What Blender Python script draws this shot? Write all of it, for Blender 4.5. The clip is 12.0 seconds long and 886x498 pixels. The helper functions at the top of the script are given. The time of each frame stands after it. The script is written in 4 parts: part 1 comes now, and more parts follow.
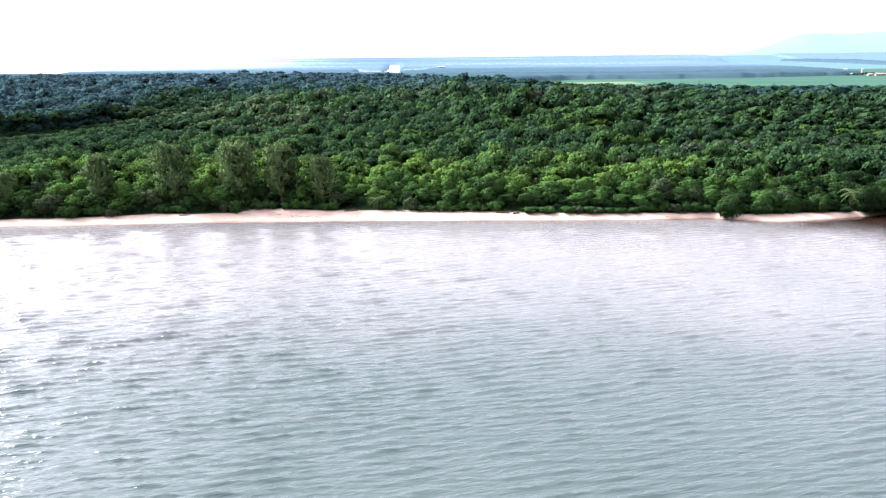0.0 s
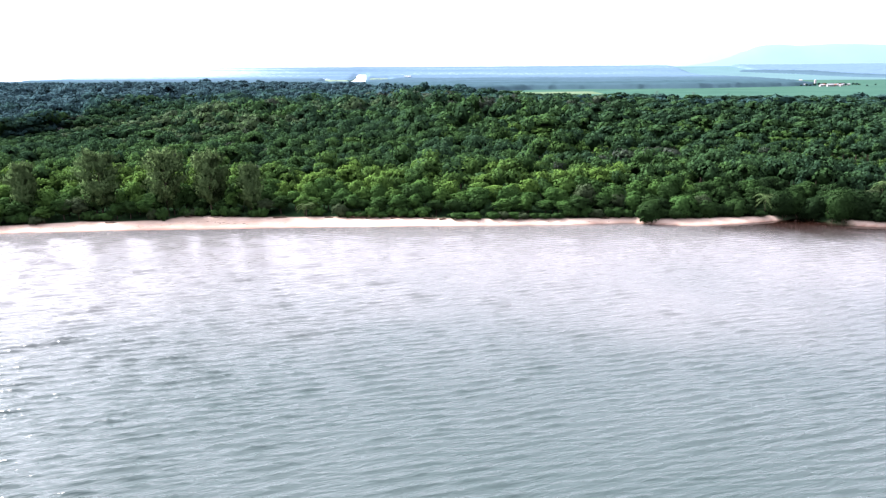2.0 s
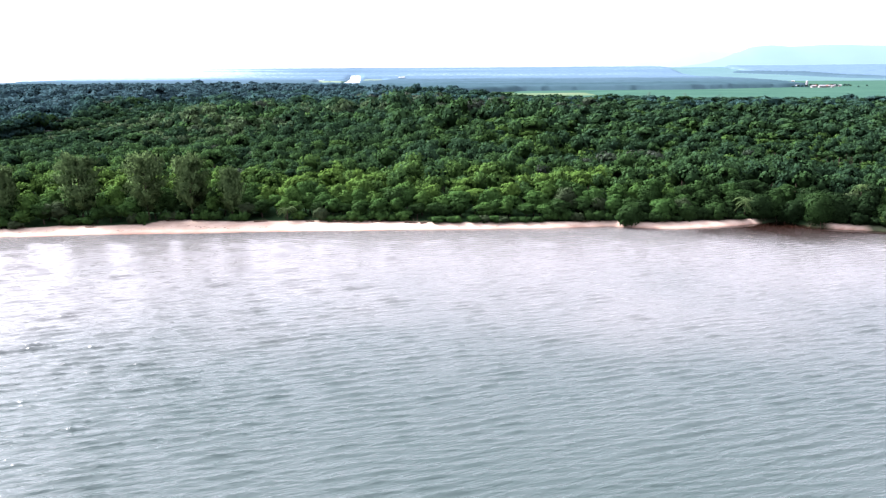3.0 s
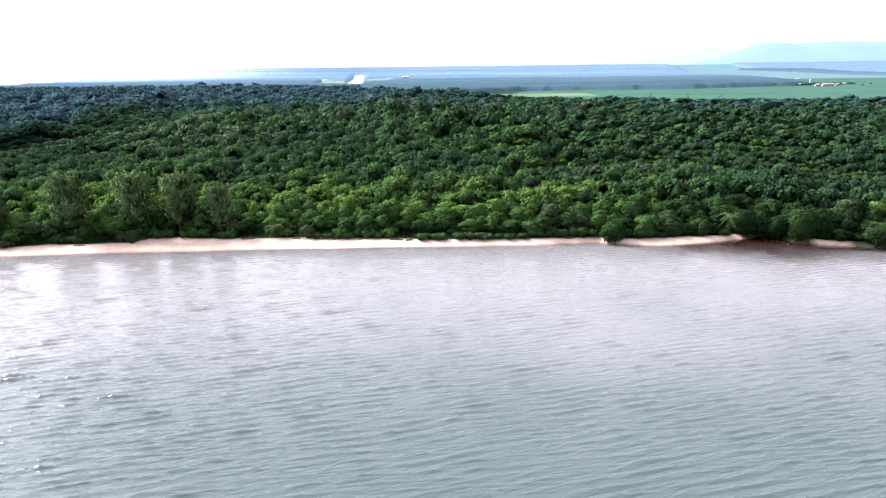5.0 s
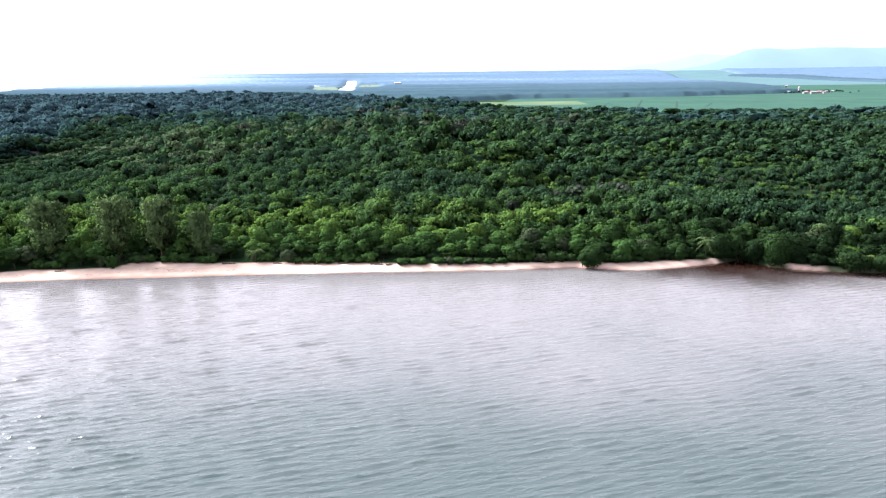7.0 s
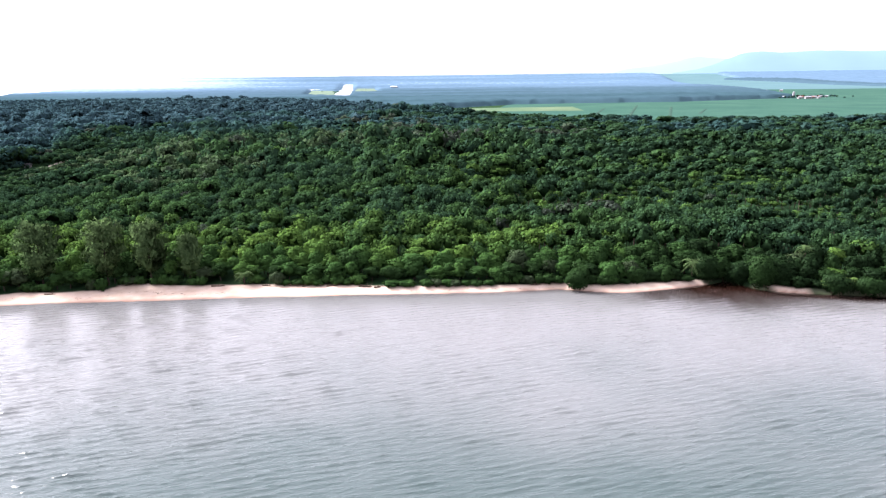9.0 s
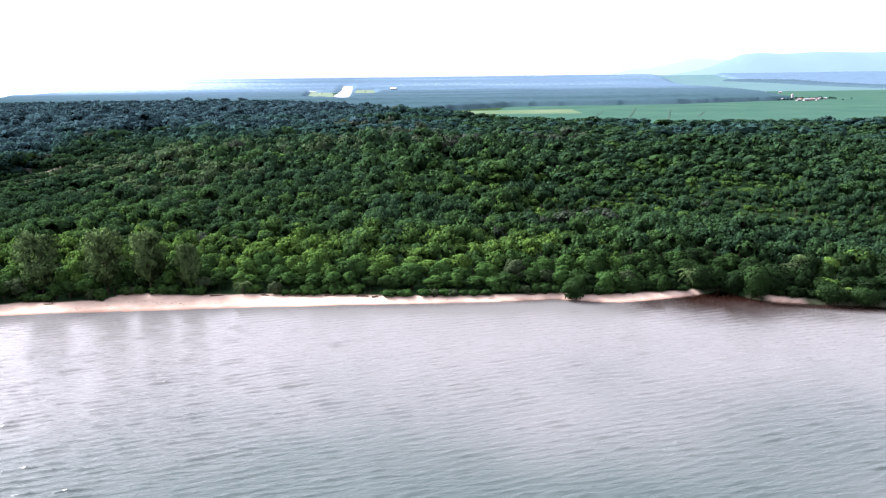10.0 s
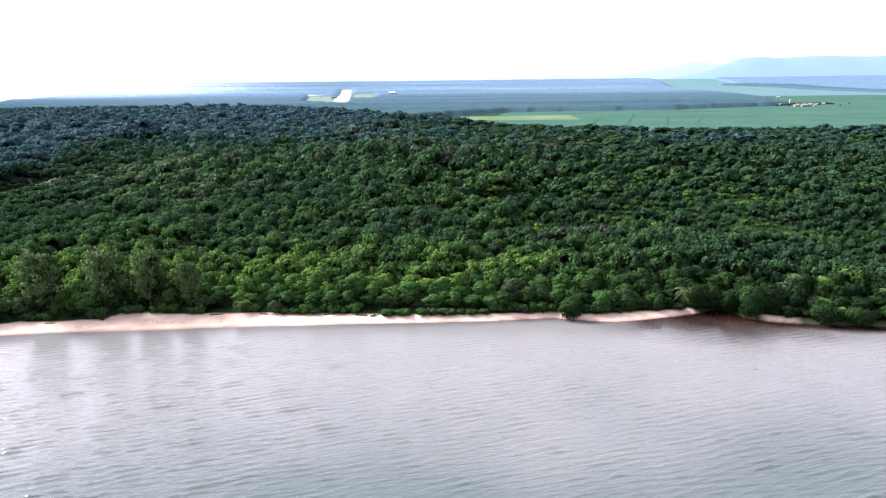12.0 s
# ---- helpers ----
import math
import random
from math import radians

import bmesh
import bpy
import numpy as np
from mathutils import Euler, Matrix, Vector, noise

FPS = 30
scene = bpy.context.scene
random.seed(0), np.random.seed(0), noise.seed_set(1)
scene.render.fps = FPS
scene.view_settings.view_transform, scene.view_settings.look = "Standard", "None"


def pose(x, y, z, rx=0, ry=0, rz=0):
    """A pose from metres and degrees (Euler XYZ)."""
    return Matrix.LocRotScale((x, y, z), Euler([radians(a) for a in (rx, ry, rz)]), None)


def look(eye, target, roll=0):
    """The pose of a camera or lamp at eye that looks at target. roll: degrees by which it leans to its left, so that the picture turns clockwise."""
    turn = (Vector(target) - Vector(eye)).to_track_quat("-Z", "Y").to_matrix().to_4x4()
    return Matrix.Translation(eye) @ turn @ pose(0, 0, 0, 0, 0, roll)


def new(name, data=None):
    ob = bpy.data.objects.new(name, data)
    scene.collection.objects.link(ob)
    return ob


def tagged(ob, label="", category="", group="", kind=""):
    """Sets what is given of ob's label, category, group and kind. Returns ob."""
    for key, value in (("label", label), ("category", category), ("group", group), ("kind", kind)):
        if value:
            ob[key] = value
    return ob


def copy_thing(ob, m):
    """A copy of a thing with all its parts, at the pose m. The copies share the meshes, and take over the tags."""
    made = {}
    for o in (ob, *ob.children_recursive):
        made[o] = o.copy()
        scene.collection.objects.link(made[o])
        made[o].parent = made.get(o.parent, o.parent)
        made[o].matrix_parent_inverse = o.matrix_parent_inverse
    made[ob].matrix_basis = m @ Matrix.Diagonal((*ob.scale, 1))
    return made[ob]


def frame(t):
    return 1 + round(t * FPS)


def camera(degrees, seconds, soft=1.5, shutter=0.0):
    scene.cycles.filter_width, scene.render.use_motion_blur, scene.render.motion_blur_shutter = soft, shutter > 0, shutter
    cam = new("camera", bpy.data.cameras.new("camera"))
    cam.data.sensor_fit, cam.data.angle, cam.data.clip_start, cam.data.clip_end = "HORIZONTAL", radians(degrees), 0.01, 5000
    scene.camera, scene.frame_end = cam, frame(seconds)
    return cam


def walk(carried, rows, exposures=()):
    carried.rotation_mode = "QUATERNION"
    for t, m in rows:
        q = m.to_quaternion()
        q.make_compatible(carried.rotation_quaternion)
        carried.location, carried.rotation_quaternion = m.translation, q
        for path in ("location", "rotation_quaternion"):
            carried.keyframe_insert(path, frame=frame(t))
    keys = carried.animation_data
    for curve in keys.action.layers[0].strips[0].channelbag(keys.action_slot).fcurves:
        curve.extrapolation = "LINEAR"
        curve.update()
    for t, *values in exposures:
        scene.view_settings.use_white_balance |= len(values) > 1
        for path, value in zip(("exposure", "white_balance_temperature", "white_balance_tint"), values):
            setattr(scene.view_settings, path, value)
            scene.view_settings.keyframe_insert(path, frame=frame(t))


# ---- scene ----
cam = camera(64.20, 12.0, 1.25)
PATH = [
    (0, look((-0.01, 0.01, 39.99), (-5.70, 96.46, 14.19), -0.58)),
    (0.5, look((3.12, -0.44, 39.82), (-1.88, 96.13, 14.33), -0.73)),
    (1, look((6.05, -1.27, 39.54), (2.12, 95.46, 14.49), -0.73)),
    (1.5, look((8.79, -1.94, 39.65), (6.05, 94.90, 14.83), -0.52)),
    (2, look((11.43, -2.10, 39.58), (9.92, 94.82, 15.01), -0.36)),
    (2.5, look((13.55, -2.11, 39.82), (12.48, 94.83, 15.32), -0.33)),
    (3, look((15.27, -2.08, 40.36), (14.43, 94.87, 15.89), -0.37)),
    (5, look((20.65, -2.03, 45.48), (19.05, 94.85, 20.76), -0.70)),
    (5.5, look((21.60, -2.04, 46.80), (20.23, 94.89, 22.24), -0.71)),
    (6, look((22.65, -2.01, 48.17), (21.54, 94.95, 23.76), -0.67)),
    (6.5, look((23.66, -2.07, 49.62), (22.74, 94.93, 25.33), -0.69)),
    (7, look((24.36, -2.02, 51.04), (23.72, 95.03, 26.92), -0.67)),
    (9, look((27.02, -2.05, 56.64), (26.77, 95.08, 32.84), -0.69)),
    (9.5, look((27.33, -2.47, 57.94), (27.12, 94.67, 34.21), -0.69)),
    (10, look((27.64, -2.70, 59.31), (27.46, 94.46, 35.64), -0.70)),
    (10.5, look((27.75, -3.02, 60.60), (27.66, 94.15, 36.99), -0.70)),
    (11, look((27.93, -3.08, 61.97), (27.86, 94.10, 38.38), -0.69)),
    (11.5, look((27.95, -3.15, 63.11), (27.90, 94.05, 39.63), -0.73)),
    (12, look((27.88, -3.25, 64.15), (27.88, 94.00, 40.87), -0.66)),
]
EXPOSURES = [(0.0, 2.38, 6080, 21), (2.5, 2.27, 6080, 21), (5.5, 2.14, 6080, 21), (9.0, 2.07, 6080, 21), (12.0, 1.98, 6080, 21)]
BACKDROP = 0.25
NEAR, INLAND, FAR, DISTANT = (182, 335, 4.2, 1), (334, 560, 5.9, 2), (559, 1110, 9.2, 3), (1109, 1600, 13.0, 4)
walk(cam, PATH, EXPOSURES)

# ---------------------------------------------------------------- sky and sun
SUN_AZ, SUN_EL = -67.0, 38.0   # degrees from +y (towards +x), above the horizon
world = bpy.data.worlds.new("sky")
scene.world = world
world.use_nodes = True
wt = world.node_tree
sky = wt.nodes.new("ShaderNodeTexSky")
sky.sky_type = "NISHITA"
sky.sun_disc = False
sky.sun_elevation = radians(SUN_EL)
sky.sun_rotation = radians(SUN_AZ)
sky.air_density = 1.0
sky.dust_density = 5.0
sky.ozone_density = 2.0
hazy = wt.nodes.new("ShaderNodeHueSaturation")   # thin white overcast takes most of the blue out of the sky
hazy.inputs["Saturation"].default_value = 0.16
wt.links.new(sky.outputs[0], hazy.inputs["Color"])
veil = wt.nodes.new("ShaderNodeMix")             # even layer of high white cloud
veil.data_type = "RGBA"
veil.inputs[0].default_value = 0.28
veil.inputs[7].default_value = (6.8, 6.3, 7.1, 1)
wt.links.new(hazy.outputs[0], veil.inputs[6])
wt.links.new(veil.outputs[2], wt.nodes["Background"].inputs[0])
wt.nodes["Background"].inputs[1].default_value = 0.128

sun_data = bpy.data.lights.new("sun", "SUN")
sun_data.energy = 4.2
sun_data.angle = radians(28)
sun_data.color = (1.0, 0.96, 0.9)
sun = new("sun", sun_data)
sun_way = Vector((math.sin(radians(SUN_AZ)) * math.cos(radians(SUN_EL)), math.cos(radians(SUN_AZ)) * math.cos(radians(SUN_EL)), math.sin(radians(SUN_EL))))
sun.matrix_basis = look(sun_way * 300, (0, 0, 0))


# ---------------------------------------------------------------- materials
def material(name):
    m = bpy.data.materials.new(name)
    m.use_nodes = True
    return m, m.node_tree, m.node_tree.nodes["Principled BSDF"]


def node(nt, kind, **values):
    n = nt.nodes.new(kind)
    for key, value in values.items():
        n.inputs[key].default_value = value
    return n


def ramp(nt, source, stops):
    r = nt.nodes.new("ShaderNodeValToRGB")
    el = r.color_ramp.elements
    el[0].position, el[0].color = stops[0][0], (*stops[0][1], 1)
    el[1].position, el[1].color = stops[-1][0], (*stops[-1][1], 1)
    for p, c in stops[1:-1]:
        e = el.new(p)
        e.color = (*c, 1)
    nt.links.new(source, r.inputs[0])
    return r.outputs[0]


def math_node(nt, op, a, b):
    n = nt.nodes.new("ShaderNodeMath")
    n.operation = op
    for i, v in enumerate((a, b)):
        if isinstance(v, (int, float)):
            n.inputs[i].default_value = v
        else:
            nt.links.new(v, n.inputs[i])
    return n.outputs[0]


def mix_colour(nt, fac, a, b):
    n = nt.nodes.new("ShaderNodeMix")
    n.data_type = "RGBA"
    for slot, v in ((0, fac), (6, a), (7, b)):
        if isinstance(v, (int, float)):
            n.inputs[slot].default_value = v
        elif isinstance(v, tuple):
            n.inputs[slot].default_value = (*v, 1)
        else:
            nt.links.new(v, n.inputs[slot])
    return n.outputs[2]


def attribute(nt, name):
    a = nt.nodes.new("ShaderNodeAttribute")
    a.attribute_name = name
    return a.outputs["Fac"]


# the first two stops hold the blue of distant haze, not leaf colour
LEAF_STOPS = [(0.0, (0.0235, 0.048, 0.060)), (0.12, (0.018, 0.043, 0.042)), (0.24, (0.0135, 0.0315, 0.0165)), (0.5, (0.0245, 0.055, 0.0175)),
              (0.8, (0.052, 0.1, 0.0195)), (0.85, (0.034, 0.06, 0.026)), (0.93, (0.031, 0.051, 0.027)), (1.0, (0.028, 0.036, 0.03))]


SHORE_STOPS = [(0.0, (0.008, 0.018, 0.007)), (0.25, (0.0155, 0.035, 0.011)), (0.5, (0.026, 0.062, 0.017)), (0.8, (0.062, 0.12, 0.025)), (0.89, (0.07, 0.115, 0.034)), (1.0, (0.028, 0.043, 0.022))]


SHEEN = 0.001


def leaf_material(name, stops, source, low=0.0, high=1.0, soft=True):
    """Foliage: tone by tree (a mesh attribute, or the object's own chance), then by clump."""
    m, nt, p = material(name)
    if source == "tree":
        tone = attribute(nt, "tone")
    else:
        info = nt.nodes.new("ShaderNodeObjectInfo")
        tone = math_node(nt, "MULTIPLY_ADD", info.outputs["Random"], high - low)
        tone.node.inputs[2].default_value = low
        if source == "shore":      # the tree's own tint, held as its object colour
            split = nt.nodes.new("ShaderNodeSeparateColor")
            nt.links.new(info.outputs["Color"], split.inputs[0])
            tone = math_node(nt, "ADD", tone, split.outputs[0])
    geo = nt.nodes.new("ShaderNodeNewGeometry")
    chance = math_node(nt, "MULTIPLY_ADD", geo.outputs["Random Per Island"], 0.06)
    chance.node.inputs[2].default_value = -0.03
    col = ramp(nt, math_node(nt, "ADD", tone, chance), stops)
    grain = node(nt, "ShaderNodeTexNoise", Scale=1.7, Detail=3.0)
    nt.links.new(geo.outputs["Position"], grain.inputs["Vector"])
    dark = mix_colour(nt, ramp(nt, grain.outputs["Fac"], [(0.3, (0, 0, 0)), (0.7, (1, 1, 1))]), (0.72, 0.76, 0.7), (1.2, 1.16, 1.1))
    mul = nt.nodes.new("ShaderNodeMix")
    mul.data_type, mul.blend_type = "RGBA", "MULTIPLY"
    mul.inputs[0].default_value = 1
    nt.links.new(col, mul.inputs[6])
    nt.links.new(dark, mul.inputs[7])
    nt.nodes.remove(p)
    p = nt.nodes.new("ShaderNodeBsdfDiffuse")
    nt.links.new(mul.outputs[2], p.inputs["Color"])
    if soft:      # each clump is shaded as a piece of its rounded crown
        lean = nt.nodes.new("ShaderNodeAttribute")
        lean.attribute_name = "lean"
        world_way = nt.nodes.new("ShaderNodeVectorTransform")
        world_way.vector_type, world_way.convert_from, world_way.convert_to = "NORMAL", "OBJECT", "WORLD"
        nt.links.new(lean.outputs["Vector"], world_way.inputs[0])
        unit = nt.nodes.new("ShaderNodeVectorMath")
        unit.operation = "NORMALIZE"
        nt.links.new(world_way.outputs[0], unit.inputs[0])
        nt.links.new(unit.outputs[0], p.inputs["Normal"])
    thin = nt.nodes.new("ShaderNodeBsdfTranslucent")
    nt.links.new(mul.outputs[2], thin.inputs["Color"])
    both = nt.nodes.new("ShaderNodeMixShader")
    both.inputs[0].default_value = 0.06
    nt.links.new(p.outputs[0], both.inputs[1])
    nt.links.new(thin.outputs[0], both.inputs[2])
    waxy = node(nt, "ShaderNodeBsdfGlossy", Roughness=0.5)      # the sheen of waxy leaves
    waxy.inputs["Color"].default_value = (1, 1, 1, 1)
    if soft:
        nt.links.new(unit.outputs[0], waxy.inputs["Normal"])
    shiny = nt.nodes.new("ShaderNodeMixShader")
    shiny.inputs[0].default_value = SHEEN
    nt.links.new(both.outputs[0], shiny.inputs[1])
    nt.links.new(waxy.outputs[0], shiny.inputs[2])
    nt.links.new(shiny.outputs[0], nt.nodes["Material Output"].inputs[0])
    return m


def rough_material(name, a, b, scale, bump=0.3, rough=0.85, fine=None):
    """A dull surface with two colours mixed at two scales, and relief."""
    m, nt, p = material(name)
    geo = nt.nodes.new("ShaderNodeNewGeometry")
    n1 = node(nt, "ShaderNodeTexNoise", Scale=scale, Detail=5.0, Roughness=0.6)
    n2 = node(nt, "ShaderNodeTexNoise", Scale=fine or scale * 9, Detail=3.0)
    for n in (n1, n2):
        nt.links.new(geo.outputs["Position"], n.inputs["Vector"])
    f = math_node(nt, "ADD", math_node(nt, "MULTIPLY", n1.outputs["Fac"], 0.7), math_node(nt, "MULTIPLY", n2.outputs["Fac"], 0.3))
    nt.links.new(ramp(nt, f, [(0.36, a), (0.64, b)]), p.inputs["Base Color"])
    p.inputs["Roughness"].default_value = rough
    p.inputs["Specular IOR Level"].default_value = 0.0
    if bump:
        bp = node(nt, "ShaderNodeBump", Strength=bump, Distance=0.2)
        nt.links.new(n2.outputs["Fac"], bp.inputs["Height"])
        nt.links.new(bp.outputs[0], p.inputs["Normal"])
    return m


def plain_material(name, col, rough=0.7):
    m, nt, p = material(name)
    p.inputs["Base Color"].default_value = (*col, 1)
    p.inputs["Roughness"].default_value = rough
    return m


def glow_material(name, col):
    """For the plain backdrop of hazy hills alone; their haze is a pale glow."""
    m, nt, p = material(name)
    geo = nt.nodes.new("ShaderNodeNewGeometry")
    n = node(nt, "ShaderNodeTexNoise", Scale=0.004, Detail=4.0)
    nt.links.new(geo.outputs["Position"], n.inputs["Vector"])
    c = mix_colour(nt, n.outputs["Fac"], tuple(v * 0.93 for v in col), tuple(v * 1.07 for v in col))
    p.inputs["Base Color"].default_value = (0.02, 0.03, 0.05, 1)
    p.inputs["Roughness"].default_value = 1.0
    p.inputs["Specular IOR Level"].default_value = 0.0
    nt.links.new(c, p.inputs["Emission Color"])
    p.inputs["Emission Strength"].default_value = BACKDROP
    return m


LEAF_TREE = leaf_material("forest_leaves", LEAF_STOPS, "tree")
LEAF_FRONT = leaf_material("shore_leaves", SHORE_STOPS, "shore", -0.22, 0.22)
LEAF_SHRUB = leaf_material("shrub_leaves", SHORE_STOPS, "shore", -0.12, 0.12)
NEEDLE = leaf_material("casuarina_needles", [(0.0, (0.05, 0.088, 0.036)), (1.0, (0.072, 0.118, 0.046))], "object", 0.2, 0.8)
FROND = leaf_material("palm_fronds", [(0.0, (0.03, 0.058, 0.02)), (1.0, (0.06, 0.09, 0.038))], "object", 0.2, 0.8, False)
BARK = rough_material("bark", (0.018, 0.015, 0.011), (0.05, 0.042, 0.032), 3.0)
PALE_BARK = rough_material("weathered_wood", (0.12, 0.105, 0.09), (0.28, 0.25, 0.22), 3.0)
DARK_WOOD = rough_material("dark_driftwood", (0.035, 0.025, 0.02), (0.12, 0.085, 0.06), 3.0)


# ---------------------------------------------------------------- mesh helpers
def quad_mesh(name, verts, quads, mats, slots=None, tone=None, smooth=False, extra=None, lean=None):
    """A mesh from arrays of vertices and of quads."""
    me = bpy.data.meshes.new(name)
    verts, quads = np.asarray(verts, np.float32), np.asarray(quads, np.int32)
    me.vertices.add(len(verts))
    me.vertices.foreach_set("co", verts.ravel())
    corners = np.where(quads[:, 3] < 0, 3, 4)      # a last index of -1 marks a triangle
    used_loops = quads.ravel()[quads.ravel() >= 0]
    me.loops.add(len(used_loops))
    me.loops.foreach_set("vertex_index", used_loops)
    me.polygons.add(len(quads))
    me.polygons.foreach_set("loop_start", (np.cumsum(corners) - corners).astype(np.int32))
    if slots is not None:
        me.polygons.foreach_set("material_index", np.asarray(slots, np.int32))
    me.polygons.foreach_set("use_smooth", np.full(len(quads), smooth, dtype=bool))
    if tone is not None:
        me.attributes.new("tone", "FLOAT", "FACE").data.foreach_set("value", np.asarray(tone, np.float32))
    for key, values in (extra or {}).items():
        me.attributes.new(key, "FLOAT", "POINT").data.foreach_set("value", np.asarray(values, np.float32))
    if lean is not None:
        me.attributes.new("lean", "FLOAT_VECTOR", "POINT").data.foreach_set("vector", np.asarray(lean, np.float32).ravel())
    for m in mats:
        me.materials.append(m)
    me.update(calc_edges=True)
    return me


def part(name, me, parent, label=""):
    ob = new(name, me)
    ob.parent = parent
    return tagged(ob, label=label)


def grid(xs, ys):
    """Vertex columns and quads of a grid; xs and ys hold one value a vertex, in rows."""
    rows, cols = xs.shape
    i = np.arange(rows * cols).reshape(rows, cols)
    q = np.stack([i[:-1, :-1], i[:-1, 1:], i[1:, 1:], i[1:, :-1]], -1).reshape(-1, 4)
    return q


def tube(points, radii, sides=6):
    """A tapered tube along the points."""
    points = [Vector(p) for p in points]
    v, q = [], []
    for k, (p, r) in enumerate(zip(points, radii)):
        way = (points[min(k + 1, len(points) - 1)] - points[max(k - 1, 0)]).normalized()
        a = way.orthogonal().normalized()
        b = way.cross(a)
        for s in range(sides):
            t = 2 * math.pi * s / sides
            v.append(p + (a * math.cos(t) + b * math.sin(t)) * r)
    for k in range(len(points) - 1):
        for s in range(sides):
            q.append((k * sides + s, k * sides + (s + 1) % sides, (k + 1) * sides + (s + 1) % sides, (k + 1) * sides + s))
    return np.array(v), np.array(q)


def joined(pieces):
    v, q, n = [], [], 0
    for a, b in pieces:
        v.append(a)
        q.append(np.where(b < 0, -1, b + n))
        n += len(a)
    return np.concatenate(v), np.concatenate(q)


def noise2(x, y, seed, size, octaves=4):
    """Smooth value noise on arrays, about -1 to 1."""
    out, amp, total = np.zeros(np.shape(x)), 1.0, 0.0
    for o in range(octaves):
        fx, fy = np.asarray(x) / size + seed * 17.3, np.asarray(y) / size + seed * 9.1
        ix, iy = np.floor(fx), np.floor(fy)
        tx, ty = fx - ix, fy - iy
        tx, ty = tx * tx * (3 - 2 * tx), ty * ty * (3 - 2 * ty)

        def h(a, b):
            s = np.sin(a * 127.1 + b * 311.7 + seed * 74.7 + o * 19.19) * 43758.5453
            return (s - np.floor(s)) * 2 - 1
        out += amp * ((h(ix, iy) * (1 - tx) + h(ix + 1, iy) * tx) * (1 - ty) + (h(ix, iy + 1) * (1 - tx) + h(ix + 1, iy + 1) * tx) * ty)
        total += amp
        amp, size = amp * 0.5, size * 0.5
    return out / total


# ---------------------------------------------------------------- the lie of the land
SHORE = [(-5000, 60), (-400, 140), (-160, 164), (-123, 169.3), (-108, 170.8), (-92, 172.6), (-75, 174.3), (-52, 175.6), (-23, 177.3), (7, 178.7),
         (32, 179.6), (46, 180.2), (58, 182), (66, 179.8), (70, 178.4), (75, 177.6), (86, 180.6), (97, 183.6), (101, 185), (105, 187.5), (108, 184.5),
         (111, 179.6), (116, 176.9), (124, 174.9), (143, 171.9), (200, 166), (600, 150), (5000, 60)]
VEGETATION = [(-5000, 64), (-400, 144), (-160, 167), (-124, 172.4), (-110, 173.4), (-97, 176.8), (-88, 179.4), (-77, 179.3), (-66, 181.2), (-63, 186.3),
              (-56, 187), (-47, 184.8), (-31, 184.7), (-17, 184.4), (-7, 184), (7, 182.4), (15, 181.6), (46, 182.0), (59, 183.2), (66, 181.2),
              (82, 182.1), (98, 185.0), (105, 191), (111, 180.5), (124, 175.3), (143, 173.6), (200, 168.5), (600, 153), (5000, 64)]


def shore(x):
    return np.interp(x, [a for a, b in SHORE], [b for a, b in SHORE]) + 0.5 * noise2(x, 0 * np.asarray(x, float), 3, 9.0, 2)


def vegetation(x):
    return np.interp(x, [a for a, b in VEGETATION], [b for a, b in VEGETATION]) + 0.5 * noise2(x, 0 * np.asarray(x, float), 5, 7.0, 3)


def smooth(t):
    t = np.clip(t, 0, 1)
    return t * t * (3 - 2 * t)


def ground_height(x, y):
    s, v = shore(x), vegetation(x)
    d = y - s
    w = np.maximum(v - s, 1.5)
    z = np.where(d < 0, np.maximum(d * 0.12, -3), np.clip(d / w, 0, 1) ** 0.8 * 1.0)
    z = z + np.where(d > w, np.minimum((d - w) * 0.02, 0.5), 0) + 0.07 * noise2(x, y, 8, 2.5, 2) * smooth(d / 2)
    return z + 50 * smooth((np.hypot(x, y) - 3300) / 1600)


def spaced(stops):
    """Values between the stops, each (start, step); steps change gradually."""
    out = [stops[0][0]]
    at = [a for a, b in stops]
    st = [b for a, b in stops]
    while out[-1] < at[-1]:
        out.append(out[-1] + np.interp(out[-1], at, st))
    return np.array(out)


xs = spaced([(-3700, 200), (-400, 20), (-170, 1.2), (180, 1.2), (400, 20), (3700, 200)])
ys = spaced([(150, 2.0), (166, 0.6), (196, 0.8), (215, 3), (400, 20), (1000, 60), (4990, 90)])
gx, gy = np.meshgrid(xs, ys)
gz = ground_height(gx, gy)
ragged = 0.5 * noise2(gx, gy, 22, 3)
sand_mask = smooth((vegetation(gx) + 1.7 + ragged - gy) / 0.9) * (1 - 0.97 * smooth((1.75 - np.hypot((gx - 105.5) / 5.5, (gy - 193) / 8)) * 4 + ragged))
sand_mask = sand_mask * np.where(gx > 107, 1 - 0.92 * smooth((abs(gx - 118.5) - 3.6 + ragged) / 1.2), 1)
wet_mask = smooth((0.28 + 0.1 * noise2(gx, gy, 21, 4) - gz) / 0.25)
m, nt, p = material("beach_and_forest_floor")
geo = nt.nodes.new("ShaderNodeNewGeometry")
coarse = node(nt, "ShaderNodeTexNoise", Scale=0.35, Detail=5.0)
grain = node(nt, "ShaderNodeTexNoise", Scale=6.0, Detail=4.0)
for n in (coarse, grain):
    nt.links.new(geo.outputs["Position"], n.inputs["Vector"])
sand = ramp(nt, coarse.outputs["Fac"], [(0.3, (0.37, 0.285, 0.22)), (0.5, (0.42, 0.33, 0.26)), (0.7, (0.46, 0.37, 0.3))])
